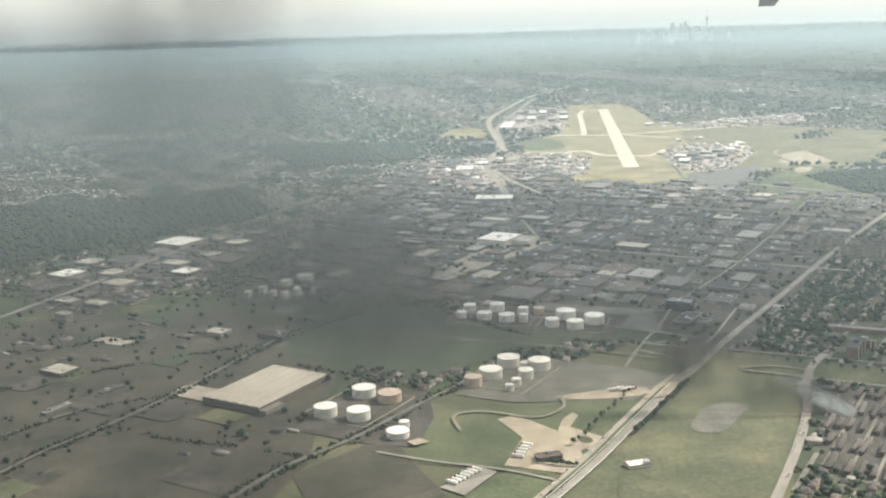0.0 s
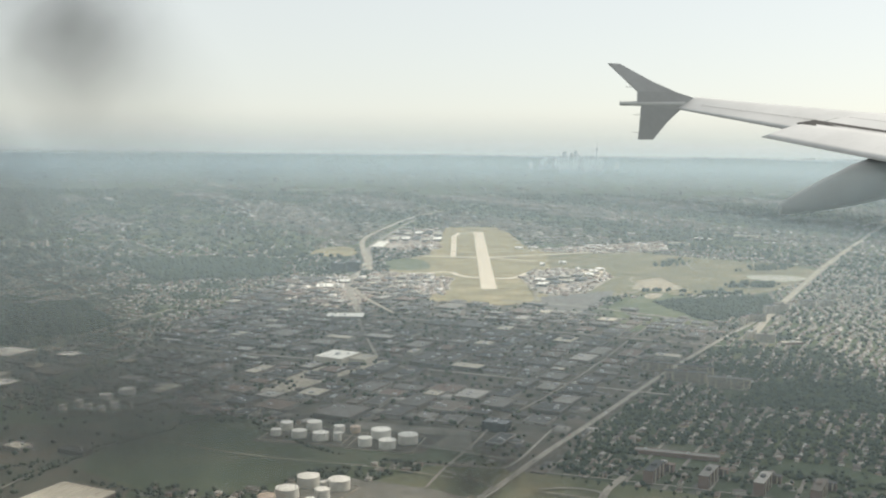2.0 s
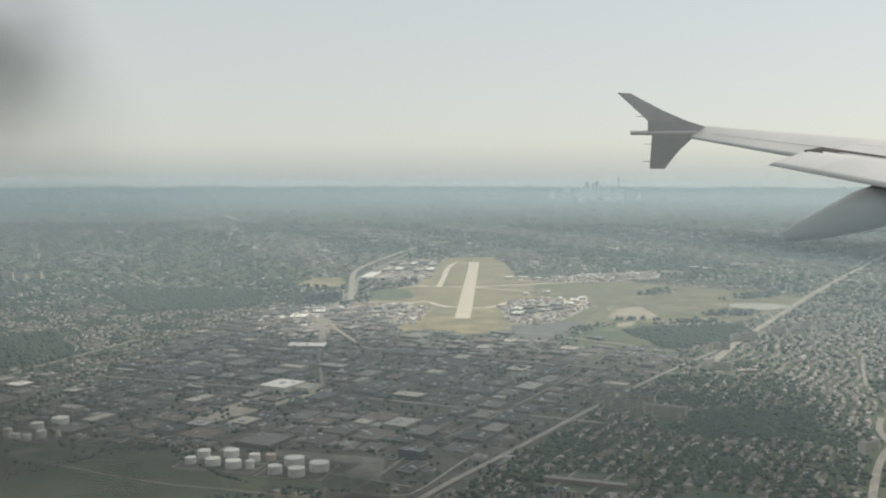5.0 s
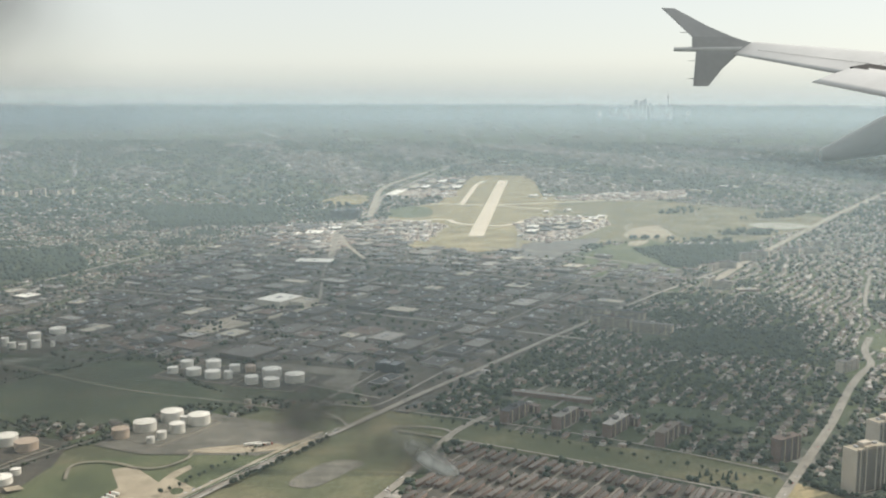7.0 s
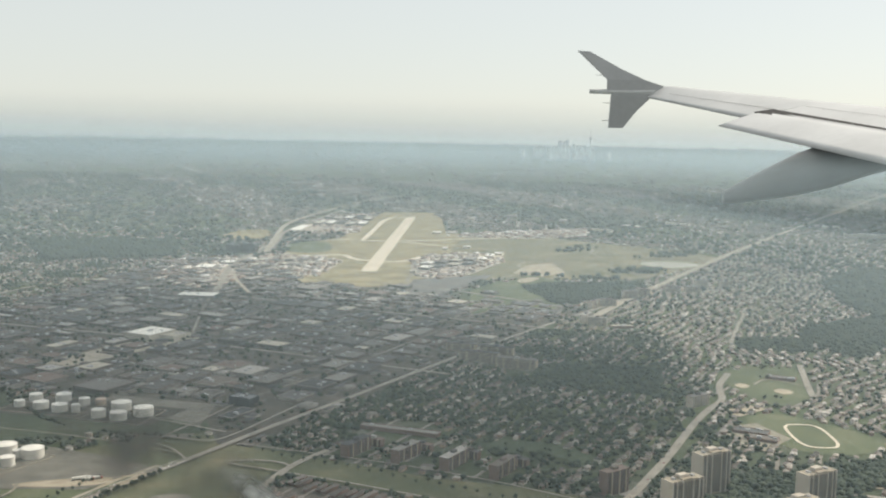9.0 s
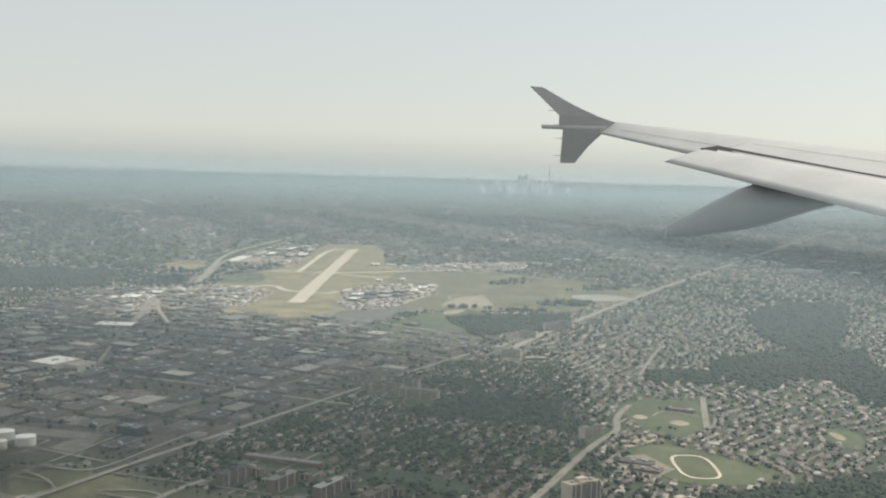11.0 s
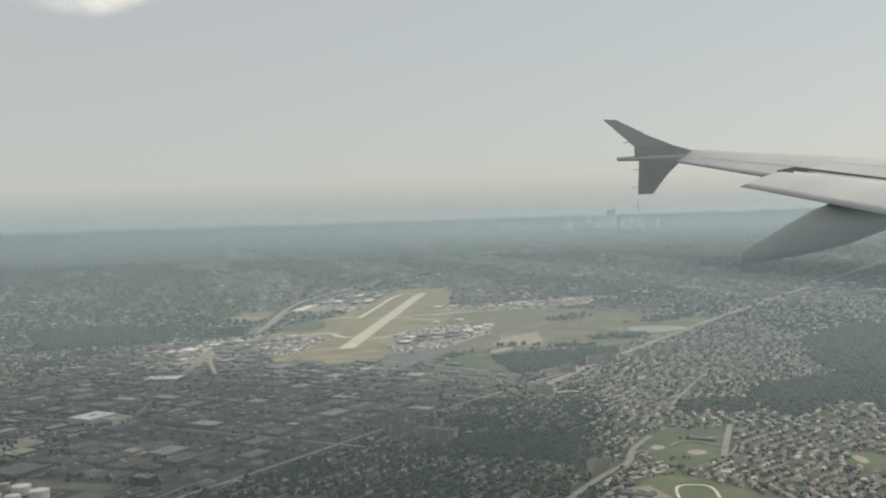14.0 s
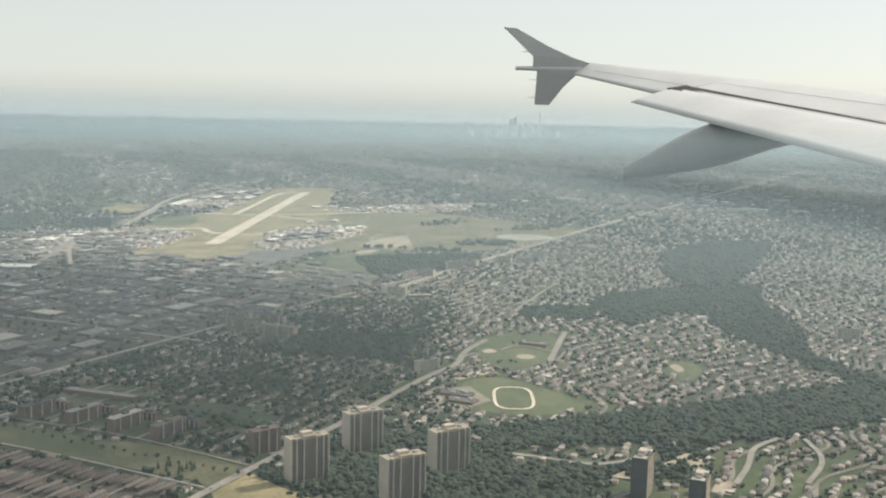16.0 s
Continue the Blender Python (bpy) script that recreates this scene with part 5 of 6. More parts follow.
tagged(new("far_houses", mesh_data("far_houses", v, [wall, roof, ends], ["shedwall", "farroof"], [0, 1, 1])), "far hazy suburban houses", "houses", kind="stuff")

# streets between the rows of houses
us, vs = np.meshgrid(np.arange(40, 470, 3.0), np.arange(-703.1, 560, 6.2) + 3.1)
x, y = to_xy(np.stack([us.ravel() + k for k in (0, 1.5, 3.0)]), np.stack([vs.ravel()] * 3))
x, y = bent(x, y)
ok = (y.max(0) < 430) & in_view(x, y).all(0) & ~((x[1] < -30) & (y[1] < 200))
x, y = x[:, ok], y[:, ok]
ok = ~in_any(OPEN + WOODS + [YARDS, LEFT_YARDS], x, y).any(0)
lines = [(list(zip(x[:, k], y[:, k])), 0.62) for k in np.flatnonzero(ok)]
v, q = strip_mesh(lines, 0.16)
tagged(new("side_streets", mesh_data("side_streets", v, [q], ["sidestreet"])), "narrow pale streets between rows of houses", "road", kind="structure")

# far towns: pale blocks thinning out into the haze
n = 21000
bx, by = rng.uniform(-1500, 1900, n), 560 + 2600 * rng.random(n) ** 1.6
ok = in_view(bx, by) & ~in_any([AIRFIELD, AIRPARK], bx, by) & ~near_road(bx, by, 2.0) & (rng.random(n) > wooded(bx / 3, by / 3) * 0.7)
bx, by = bx[ok], by[ok]
n = len(bx)
size = 0.9 + by / 600
v, wall, top = boxes_arrays(bx, by, size * rng.uniform(0.7, 3.2, n), size * rng.uniform(0.7, 2.5, n), rng.uniform(0.5, 1.2, n) + (rng.random(n) > 0.97) * rng.uniform(1, 2.5, n), np.full(n, -GRID))
tagged(new("far_town", mesh_data("far_town", v, [wall, top], ["shedwall", "farroof"], [0, 1])), "far hazy blocks of the town", "buildings", kind="stuff")

# ---- trees ----
def scatter(poly, spacing):
    p = np.array(poly)
    (x0, y0), (x1, y1) = p.min(0), p.max(0)
    n = int((x1 - x0) * (y1 - y0) / spacing ** 2)
    x, y = rng.uniform(x0, x1, n), rng.uniform(y0, y1, n)
    ok = inside(poly, x + rng.normal(0, 0.8, n), y + rng.normal(0, 0.8, n)) & ~near_road(x, y, 0.4) & ~kept_clear(x, y, 0.1)
    return x[ok], y[ok]


for seed, (name, poly, spacing, label, lobes) in enumerate((
        ("ravine_wood", RAVINE, 0.72, "dense dark green wood in a ravine", 3), ("tower_wood", TOWER_WOOD, 0.72, "dense dark green trees round the towers", 3),
        ("south_wood", SOUTH_WOOD, 0.72, "dense dark green wood", 3), ("ravine_wood", RAVINE_EAST, 0.95, "dense dark green wood along a winding ravine", 2),
        ("ravine_wood", RAVINE_NORTH, 1.2, "dense hazy green wood in a ravine", 1), ("forest", FOREST, 0.95, "dense dark block of forest", 2),
        ("park_wood", [(112, 384), (122, 394), (136, 396), (128, 382)], 1.3, "clump of trees beside a pond", 1), ("park_wood", [(100, 366), (112, 370), (118, 366), (104, 362)], 1.6, "thin belt of trees on dry grass", 1), ("park_wood", [(78, 372), (92, 372), (100, 368), (84, 368)], 2.2, "loose row of trees on dry ground", 1),
        ("park_wood", [(96, 440), (110, 446), (120, 470), (104, 462)], 2.6, "scattered trees in a dry park", 1), ("park_wood", [(128, 430), (150, 436), (160, 452), (140, 450)], 2.4, "scattered trees in a dry park", 1), ("street_wood", WOOD_STREETS, 0.95, "dark belt of trees between streets of houses", 2), ("hill_wood", WOOD_HILL, 0.95, "dense dark green wood on a slope", 2), ("park_wood", WOOD_MID, 0.95, "dark clump of park trees", 2), ("left_wood", WOOD_LEFT, 1.4, "dark hazy wood", 1), ("left_wood", WOOD_LEFT_FAR, 1.6, "dark hazy wood", 1))):
    x, y = scatter(poly, spacing)
    tagged(new(name, crowns(name, x, y, rng.uniform(0.42, 0.8, len(x)) * min(max(1, spacing / 0.95), 1.3), 100 + seed, lobes)), label, "trees", kind="stuff")

near = hy < 270
shade = np.where(hx[near] < 112, 2.6, 1.0)          # the older streets lie under more trees
k = rng.choice(near.sum(), int(near.sum() * 1.75), p=shade / shade.sum())
x, y = hx[near][k] + rng.normal(0, 1.1, len(k)), hy[near][k] + rng.normal(0, 1.1, len(k))
ok = ~near_road(x, y, 0.2) & ~in_any([PARK_SCHOOL, TRACK_FIELD, PARK_EAST, YARDS, TANK_YARD, CORRIDOR, CORRIDOR_EAST], x, y) & ~kept_clear(x, y, -0.4)
tagged(new("garden_trees", crowns("garden_trees", x[ok], y[ok], rng.uniform(0.3, 0.66, ok.sum()) * np.where(x[ok] < 112, 1.15, 0.9), 1, 2)), "leafy trees between suburban houses", "trees", kind="stuff")
x, y = gap_x + rng.normal(0, 0.8, len(gap_x)), gap_y + rng.normal(0, 0.8, len(gap_y))
ok = ~near_road(x, y, 0.3) & ~kept_clear(x, y, -0.2)
tagged(new("tree_clumps", crowns("tree_clumps", x[ok], y[ok], rng.uniform(0.32, 0.7, ok.sum()), 12, 2)), "dark clumps of trees in older streets", "trees", kind="stuff")
far = ~near
k = rng.integers(0, far.sum(), int(far.sum() * 0.65))
x, y = hx[far][k] + rng.normal(0, 1.2, len(k)), hy[far][k] + rng.normal(0, 1.2, len(k))
ok = ~in_any([PARK_SCHOOL, AIRFIELD, AIRPARK, YARDS], x, y) & ~near_road(x, y, 0.6)
tagged(new("garden_trees", crowns("garden_trees", x[ok], y[ok], rng.uniform(0.32, 0.7, ok.sum()), 2, 1)), "leafy trees between suburban houses", "trees", kind="stuff")
n = 22000
x, y = rng.uniform(-520, 520, n), rng.uniform(380, 1000, n)
ok = in_view(x, y) & (rng.random(n) < np.clip((wooded(x, y) - 0.36) * 3.4, 0.1, 1.0)) & ~in_any(OPEN + [YARDS, NORTH_STRIP, WEST_TOWN], x, y) & ~near_road(x, y, 1.0)
x, y = x[ok], y[ok]
tagged(new("far_trees", crowns("far_trees", x, y, rng.uniform(0.6, 1.5, len(x)), 3, 1, squash=0.6)), "hazy mass of trees over far suburbs", "trees", kind="stuff")
n = 16000
x, y = rng.uniform(-200, 110, n), rng.uniform(100, 440, n)
ok = in_view(x, y) & ~in_any([HANGAR_TOWN, SERVICE_TOWN, APRON_TOWN, WEST_TOWN, BARE_EAST, AIR_LOT, NORTH_YARD, AIRFIELD, AIRPARK, MEADOW, CORRIDOR, CORRIDOR_EAST, FIELD_TRIANGLE, FIELD_SOUTH, FIELD_BROWN, FIELD_BROWN_EAST, FIELD_ROADSIDE, FIELD_BIG, ROAD_STRIP, TANK_YARD, TANK_YARD_NORTH, TANK_YARD_SOUTH, TRACK_FIELD, LOTS], x, y) & ~near_road(x, y, 0.3) & ~kept_clear(x, y, -0.5)
ok &= (rng.random(n) < np.where(in_any([YARDS, LEFT_YARDS], x, y), 0.75, np.where(x < -30, 0.3, 0.25)))
x, y = x[ok], y[ok]
tagged(new("scattered_trees", crowns("scattered_trees", x, y, rng.uniform(0.25, 0.6, len(x)), 4, 1)), "scattered trees and bushes between yards and fields", "trees", kind="stuff")

x, y = scatter(LOTS, 1.15)
tagged(new("lot_trees", crowns("lot_trees", x, y, rng.uniform(0.36, 0.7, len(x)), 14, 2)), "leafy trees round parking lots and houses", "trees", kind="stuff")

# hedges along the lanes and fields west of the tanks
def hedge(points, spacing, spread, seed):
    p = np.array(rounded(list(points), 2))
    r = np.random.default_rng(seed)
    gone = np.concatenate([[0], np.cumsum(np.hypot(*np.diff(p, axis=0).T))])
    at = np.arange(0, gone[-1], spacing)
    at = at[np.sin(at / 3.1 + seed) + r.uniform(-0.6, 0.9, len(at)) > -0.3]
    return np.interp(at, gone, p[:, 0]) + r.normal(0, spread, len(at)), np.interp(at, gone, p[:, 1]) + r.normal(0, spread, len(at))


rows = [hedge([(x + off, y) for x, y in line], 0.5, 0.2, k) for k, (line, off) in enumerate(((FARM_ROAD, 0.8), (FARM_ROAD, -0.8), (WEST_LANE, 0.9), (WEST_LANE, -0.9),
        ([(-58, 131), (-51, 127.5), (-37, 124.5), (-30, 122)], 0), ([(-78, 121), (-66, 139), (-56, 144)], 0.6), ([(-40, 158), (-33, 155), (-24, 150)], 0), ([(-112, 150), (-88, 166), (-60, 176)], 0), ([(-100, 130), (-80, 148), (-64, 160), (-50, 168)], 0), ([(-20, 189), (-2, 171), (20, 169)], 0)))]
x, y = np.concatenate([a for a, _ in rows]), np.concatenate([b for _, b in rows])
tagged(new("hedgerows", crowns("hedgerows", x, y, rng.uniform(0.22, 0.46, len(x)), 9, 2)), "dark broken hedges along lanes and fields", "hedge", kind="stuff")

# ---- far city skyline ----
def sky_tower(x, y, w, d, h, steps, crown):
    ob = thing("skyscraper", pose(x, y, 0, 0, 0, random.uniform(-20, 20)), "far grey skyscraper faint in the haze", "skyscraper", "city skyline")
    z = 0.0
    for k in range(steps):
        z1 = h * (k + 1) / steps if k == steps - 1 else h * (0.6 + 0.25 * k)
        s = 1 - 0.18 * k
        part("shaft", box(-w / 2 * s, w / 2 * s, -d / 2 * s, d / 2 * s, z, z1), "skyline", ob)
        z = z1
    if crown:
        part("spire", cone(0.5, 0.1, h, h * 1.12, 8), "skyline", ob)


random.seed(4)
for k in range(34):
    spread = random.gauss(0, 1)
    x = 205 + spread * 34
    sky_tower(x, 1780 + random.uniform(-120, 160), random.uniform(3.5, 7), random.uniform(3.5, 7), random.uniform(10, 20) + 16 * math.exp(-((x - 205) / 26) ** 2) * random.random(), random.choice((1, 1, 2, 3)), random.random() > 0.75)
needle = thing("observation_tower", pose(252, 1800, 0), "very tall slender concrete observation tower, faint in haze", "tower")
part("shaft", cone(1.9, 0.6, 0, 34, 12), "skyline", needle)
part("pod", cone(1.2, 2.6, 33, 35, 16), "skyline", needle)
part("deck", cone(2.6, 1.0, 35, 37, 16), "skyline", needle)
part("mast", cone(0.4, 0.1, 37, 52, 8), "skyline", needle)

# ---- the aircraft's wing ----
REACH = 66.0
EYE = Vector((61, 0, 51.6))
wing = thing("aircraft_wing", Matrix.Translation(EYE) @ pose(0, 0, 0, -0.95, 0, -0.6) @ Matrix.Scale(REACH, 4), "grey airliner wing with a wingtip fence and lowered flap", "wing")


def loft(sections, bm=None, closed=True):
    """Skin over rings of corners."""
    bm = bm or bmesh.new()
    rings = [[bm.verts.new(p) for p in s] for s in sections]
    n = len(rings[0])
    for a, b in zip(rings, rings[1:]):
        for i in range(n if closed else n - 1):
            bm.faces.new((a[i], a[(i + 1) % n], b[(i + 1) % n], b[i]))
    if closed:
        for ring in (rings[0][::-1], rings[-1]):
            for e in bm.faces.new(ring).edges:
                e.smooth = False
    bmesh.ops.recalc_face_normals(bm, faces=bm.faces)
    return bm


def foil(y, trail, lead, z_trail, z_lead, thick, n=9):
    """A wing section: corners from the trailing edge over the top and back underneath."""
    out = []
    for side in (1, -1):
        for k in range(n):
            s = k / (n - 1) if side > 0 else 1 - k / (n - 1)
            if side < 0 and k in (0, n - 1):
                continue
            bulge = thick * (2.2 * math.sqrt(max(1 - s, 0)) * s + 0.02) * (1.0 if side > 0 else -0.45)
            out.append((trail + (lead - trail) * s, y, z_trail + (z_lead - z_trail) * s + bulge))
    return out


def wing_z(y):
    return 0.68 - (15 - y) * 0.125


stations = (15, 14.4, 13.4, 12.2)
part("outer_panel", loft([foil(y, 2.2 + (15 - y) * 0.27, 2.5 + (15 - y) * 0.51, wing_z(y), wing_z(y) + 0.17 + (15 - y) * 0.01, 0.03 + (15 - y) * 0.01) for y in stations]), "wingpaint", wing, smooth=True)
part("inner_panel", loft([foil(y, 2.2 + (15 - y) * 0.27 + 0.12, 2.5 + (15 - y) * 0.51, wing_z(y) + 0.03, wing_z(y) + 0.17 + (15 - y) * 0.01, 0.03 + (15 - y) * 0.01) for y in (12.19, 10.5, 8.5, 6.0, 3.0)]), "wingpaint", wing, smooth=True)
part("flap", loft([foil(y, 2.56 + (12 - y) * 0.2, 3.16 + (12 - y) * 0.25, 0.25 - (12 - y) * 0.107, 0.4 - (12 - y) * 0.106, 0.05, 7) for y in (12, 10.5, 9, 7, 4)]), "wingpaint", wing, "lowered trailing-edge flap", smooth=True)
part("flap_gap", loft([[(3.0 + (12 - y) * 0.26, y, 0.405 - (12 - y) * 0.115), (3.2 + (12 - y) * 0.26, y, 0.44 - (12 - y) * 0.115), (3.2 + (12 - y) * 0.26, y, 0.38 - (12 - y) * 0.115), (3.02 + (12 - y) * 0.26, y, 0.38 - (12 - y) * 0.115)] for y in (12.1, 9, 6, 4)]), "seam", wing, "dark gap between wing and flap")


def seam(y0, y1, s, width):
    """A panel joint on the upper skin at the share s of the chord."""
    verts, quads = [], []
    for k in range(9):
        y = y0 + (y1 - y0) * k / 8
        trail, lead, thick = 2.2 + (15 - y) * 0.27 + (0.12 if y < 12.19 else 0), 2.5 + (15 - y) * 0.51, 0.03 + (15 - y) * 0.01
        z0, z1 = wing_z(y) + (0.03 if y < 12.19 else 0), wing_z(y) + 0.17 + (15 - y) * 0.01
        for q in (s, s + width):
            verts.append((trail + (lead - trail) * q, y, z0 + (z1 - z0) * q + thick * (2.2 * math.sqrt(1 - q) * q + 0.02) + 0.006))
        if k:
            quads.append((2 * k - 2, 2 * k - 1, 2 * k + 1, 2 * k))
    ob = new("panel_seam", mesh_data("panel_seam", verts, [quads], ["seam"]))
    ob.parent = wing


seam(12.1, 3.5, 0.22, 0.006)
seam(12.1, 3.5, 0.5, 0.005)
seam(14.6, 12.3, 0.35, 0.008)
part("flap_leading_edge", loft([foil(y, 2.98 + (12 - y) * 0.235, 3.16 + (12 - y) * 0.25, 0.375 - (12 - y) * 0.108, 0.415 - (12 - y) * 0.108, 0.02, 5) for y in (11.9, 10.5, 9, 7, 4)]), "fence", wing, "bright metal flap leading edge", smooth=True)


def fence(name, outline, bulge):
    bm = bmesh.new()
    rings = []
    for s in (-1, 1):
        rings.append([bm.verts.new((x, 15.02 + s * 0.03 + lean, z)) for x, z, lean in outline])
    n = len(outline)
    for i in range(n):
        bm.faces.new((rings[0][i], rings[0][(i + 1) % n], rings[1][(i + 1) % n], rings[1][i]))
    bm.faces.new(rings[0][::-1])
    bm.faces.new(rings[1])
    bmesh.ops.recalc_face_normals(bm, faces=bm.faces)
    part(name, bm, "fence", wing, "grey wingtip fence")


fence("upper_fence", [(1.66, 0.76, 0), (1.66, 0.92, 0), (1.25, 1.31, 0.08), (1.42, 1.30, 0.08), (1.86, 1.06, 0.03), (2.2, 0.91, 0), (2.46, 0.83, 0), (2.4, 0.76, 0)], 0)
fence("lower_fence", [(1.72, 0.75, 0), (2.44, 0.75, 0), (2.24, 0.66, 0), (2.08, 0.5, 0.02), (1.9, 0.26, 0.06), (1.7, 0.26, 0.06)], 0)
bm = bmesh.new()
bmesh.ops.create_cone(bm, cap_ends=True, segments=12, radius1=0.045, radius2=0.03, depth=0.9, matrix=Matrix.Translation((1.87, 15.02, 0.755)) @ pose(0, 0, 0, 0, -90, 0))
part("tip_pod", bm, "wingpaint", wing)
for x, z in ((1.7, 0.36), (1.71, 0.6), (1.6, 0.98)):
    part("static_wick", cone(0.005, 0.003, 0, 0.1, 5), "fence", wing).matrix_local = pose(x, 15.04, z, 0, -90, 0)

rings = []
for dx, lo, hi, w in ((0, 0, 0.105, 0.06), (0.02, -0.002, 0.12, 0.075), (0.147, 0.008, 0.195, 0.11), (0.416, 0.045, 0.35, 0.17), (0.64, 0.085, 0.47, 0.2), (0.8, 0.12, 0.53, 0.21), (0.96, 0.16, 0.55, 0.22), (1.34, 0.295, 0.56, 0.2), (1.8, 0.42, 0.6, 0.14), (2.1, 0.55, 0.6, 0.05)):
    rings.append([(2.22 + dx, 10.0 + w * math.cos(a), -0.5 + (lo + hi) / 2 + (hi - lo) / 2 * math.sin(a)) for a in np.linspace(0, 2 * math.pi, 17)[:-1]])
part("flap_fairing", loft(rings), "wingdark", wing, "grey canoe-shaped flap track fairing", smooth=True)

# ---- smoke of the fire by the road ----
def smoke_material(name, colour, most, scale, seed, through=0.5, rise=1.9, bend=2.0):
    """Thin drifting smoke: patchy, fading out to the edges of its sheet."""
    n = Nodes(name)
    uv = n.tree.nodes.new("ShaderNodeUVMap").outputs[0]
    sep = n.put("SeparateXYZ")
    n.link(uv, sep.inputs[0])
    edge = n.math('MULTIPLY', n.math('SUBTRACT', 1.0, sep.outputs[1]), n.math('MULTIPLY', sep.outputs[1], 4.0))
    ends = n.math('MULTIPLY', n.math('MULTIPLY', n.math('SUBTRACT', 1.0, sep.outputs[0]), 3.0, True), n.math('POWER', n.math('MULTIPLY', sep.outputs[0], rise, True), bend))
    puffs = n.put("TexNoise", Scale=scale, Detail=3.0, Roughness=0.5)
    puffs.noise_dimensions = '4D'
    puffs.inputs["W"].default_value = seed
    n.link(n.place(), puffs.inputs["Vector"])
    body = n.math('MULTIPLY', n.math('SUBTRACT', puffs.outputs["Fac"], 0.2), 2.3, True)
    a = n.math('MULTIPLY', n.math('MULTIPLY', n.math('POWER', edge, 1.7), ends), n.math('MULTIPLY', body, most))
    d = n.put("BsdfDiffuse", Color=(*colour, 1))
    t = n.put("BsdfTranslucent", Color=(*colour, 1))
    both = n.put("MixShader", Fac=through)
    n.link(d.outputs[0], both.inputs[1])
    n.link(t.outputs[0], both.inputs[2])
    m = n.put("MixShader")
    n.link(a, m.inputs[0])
    n.link(n.put("BsdfTransparent").outputs[0], m.inputs[1])
    n.link(both.outputs[0], m.inputs[2])
    n.link(m.outputs[0], n.out.inputs[0])
    return n.mat


def smoke_sheet(parent, spine, width, mat, face=None):
    """A wavy upright sheet along the drift of the smoke."""
    p = np.array(rounded3(spine), float)
    n, rows = len(p), 9
    t = np.linspace(0, 1, n)
    wide = np.interp(t, np.linspace(0, 1, len(width)), width)
    d = np.gradient(p, axis=0)
    out = np.cross(d, face or p - [25, 0, 52])      # broad side to the flight path
    out /= np.linalg.norm(out, axis=1)[:, None]
    verts = []
    for r in range(rows):
        s = r / (rows - 1) - 0.5
        verts.append(p + out * (wide * s)[:, None] + np.stack([0 * t, np.sin(t * 25 + r) * wide * 0.02, 0 * t], 1))
    verts = np.concatenate(verts)
    k = np.array([[r * n + i, r * n + i + 1, (r + 1) * n + i + 1, (r + 1) * n + i] for r in range(rows - 1) for i in range(n - 1)])
    me = mesh_data("smoke_veil", verts, [k], [mat])
    layer = me.uv_layers.new(name="UVMap")
    uv = np.array([[i / (n - 1), r / (rows - 1)] for r in range(rows) for i in range(n)])
    idx = np.empty(len(me.loops), int)
    me.loops.foreach_get("vertex_index", idx)
    layer.data.foreach_set("uv", uv[idx].ravel())
    for f in me.polygons:
        f.use_smooth = True
    ob = new("smoke_veil", me)
    ob.parent = parent
    return ob


def rounded3(points, n=3):
    p = np.array(points, float)
    for _ in range(n):
        q = np.empty((2 * len(p) - 2, 3))
        q[0::2], q[1::2] = p[:-1] * 0.75 + p[1:] * 0.25, p[:-1] * 0.25 + p[1:] * 0.75
        p = np.vstack([p[:1], q, p[-1:]])
    return p


smoke = thing("smoke_plume", pose(0, 0, 0), "dark grey smoke plume drifting from a roadside fire", "smoke")
dark = smoke_material("dark_smoke", (0.065, 0.062, 0.056), 0.92, 0.05, 1.0)
dark2 = smoke_material("dark_smoke_high", (0.065, 0.062, 0.056), 1.0, 0.03, 5.0)
pale = smoke_material("pale_smoke", (0.6, 0.62, 0.6), 0.9, 0.5, 3.0, rise=12.0, bend=1.0)
smoke_sheet(smoke, [(38, 139, 0.5), (26, 138, 3.5), (11, 129, 9), (-8, 113, 17), (-20, 99, 28), (-26.5, 88, 40), (-29.5, 82, 52), (-30.5, 80, 68), (-30.5, 80, 90)], (5, 11, 17, 23, 24, 22, 21, 22, 24), dark)
smoke_sheet(smoke, [(24, 138, 3), (8, 130, 6), (-10, 118, 10), (-30, 110, 17), (-50, 106, 27), (-68, 104, 42), (-80, 104, 58)], (8, 26, 46, 62, 70, 66, 50), dark2)
base = smoke_material("base_smoke", (0.05, 0.047, 0.043), 0.95, 0.12, 9.0, rise=6.0, bend=1.0)
smoke_sheet(smoke, [(39, 138.5, 0.5), (33, 139, 2.6), (26, 140, 5), (17, 142, 7.5), (6, 144, 10)], (4, 10, 13, 15, 13), base)
smoke_sheet(smoke, [(40, 138, 0.2), (37.5, 139, 1.2), (34, 141, 2.8), (30, 143, 4)], (1.2, 2.6, 3.4, 3.2), pale)
smoke_sheet(smoke, [(39.5, 137.6, 0.2), (36, 138, 1.8), (32, 140, 3.4)], (1.4, 2.8, 2.0), pale)
smoke_sheet(smoke, [(-22, 172, 40), (-40, 186, 54), (-56, 198, 70), (-70, 208, 88), (-84, 216, 106)], (24, 40, 46, 44, 30), smoke_material("thin_smoke", (0.1, 0.1, 0.095), 0.75, 0.022, 11.0))

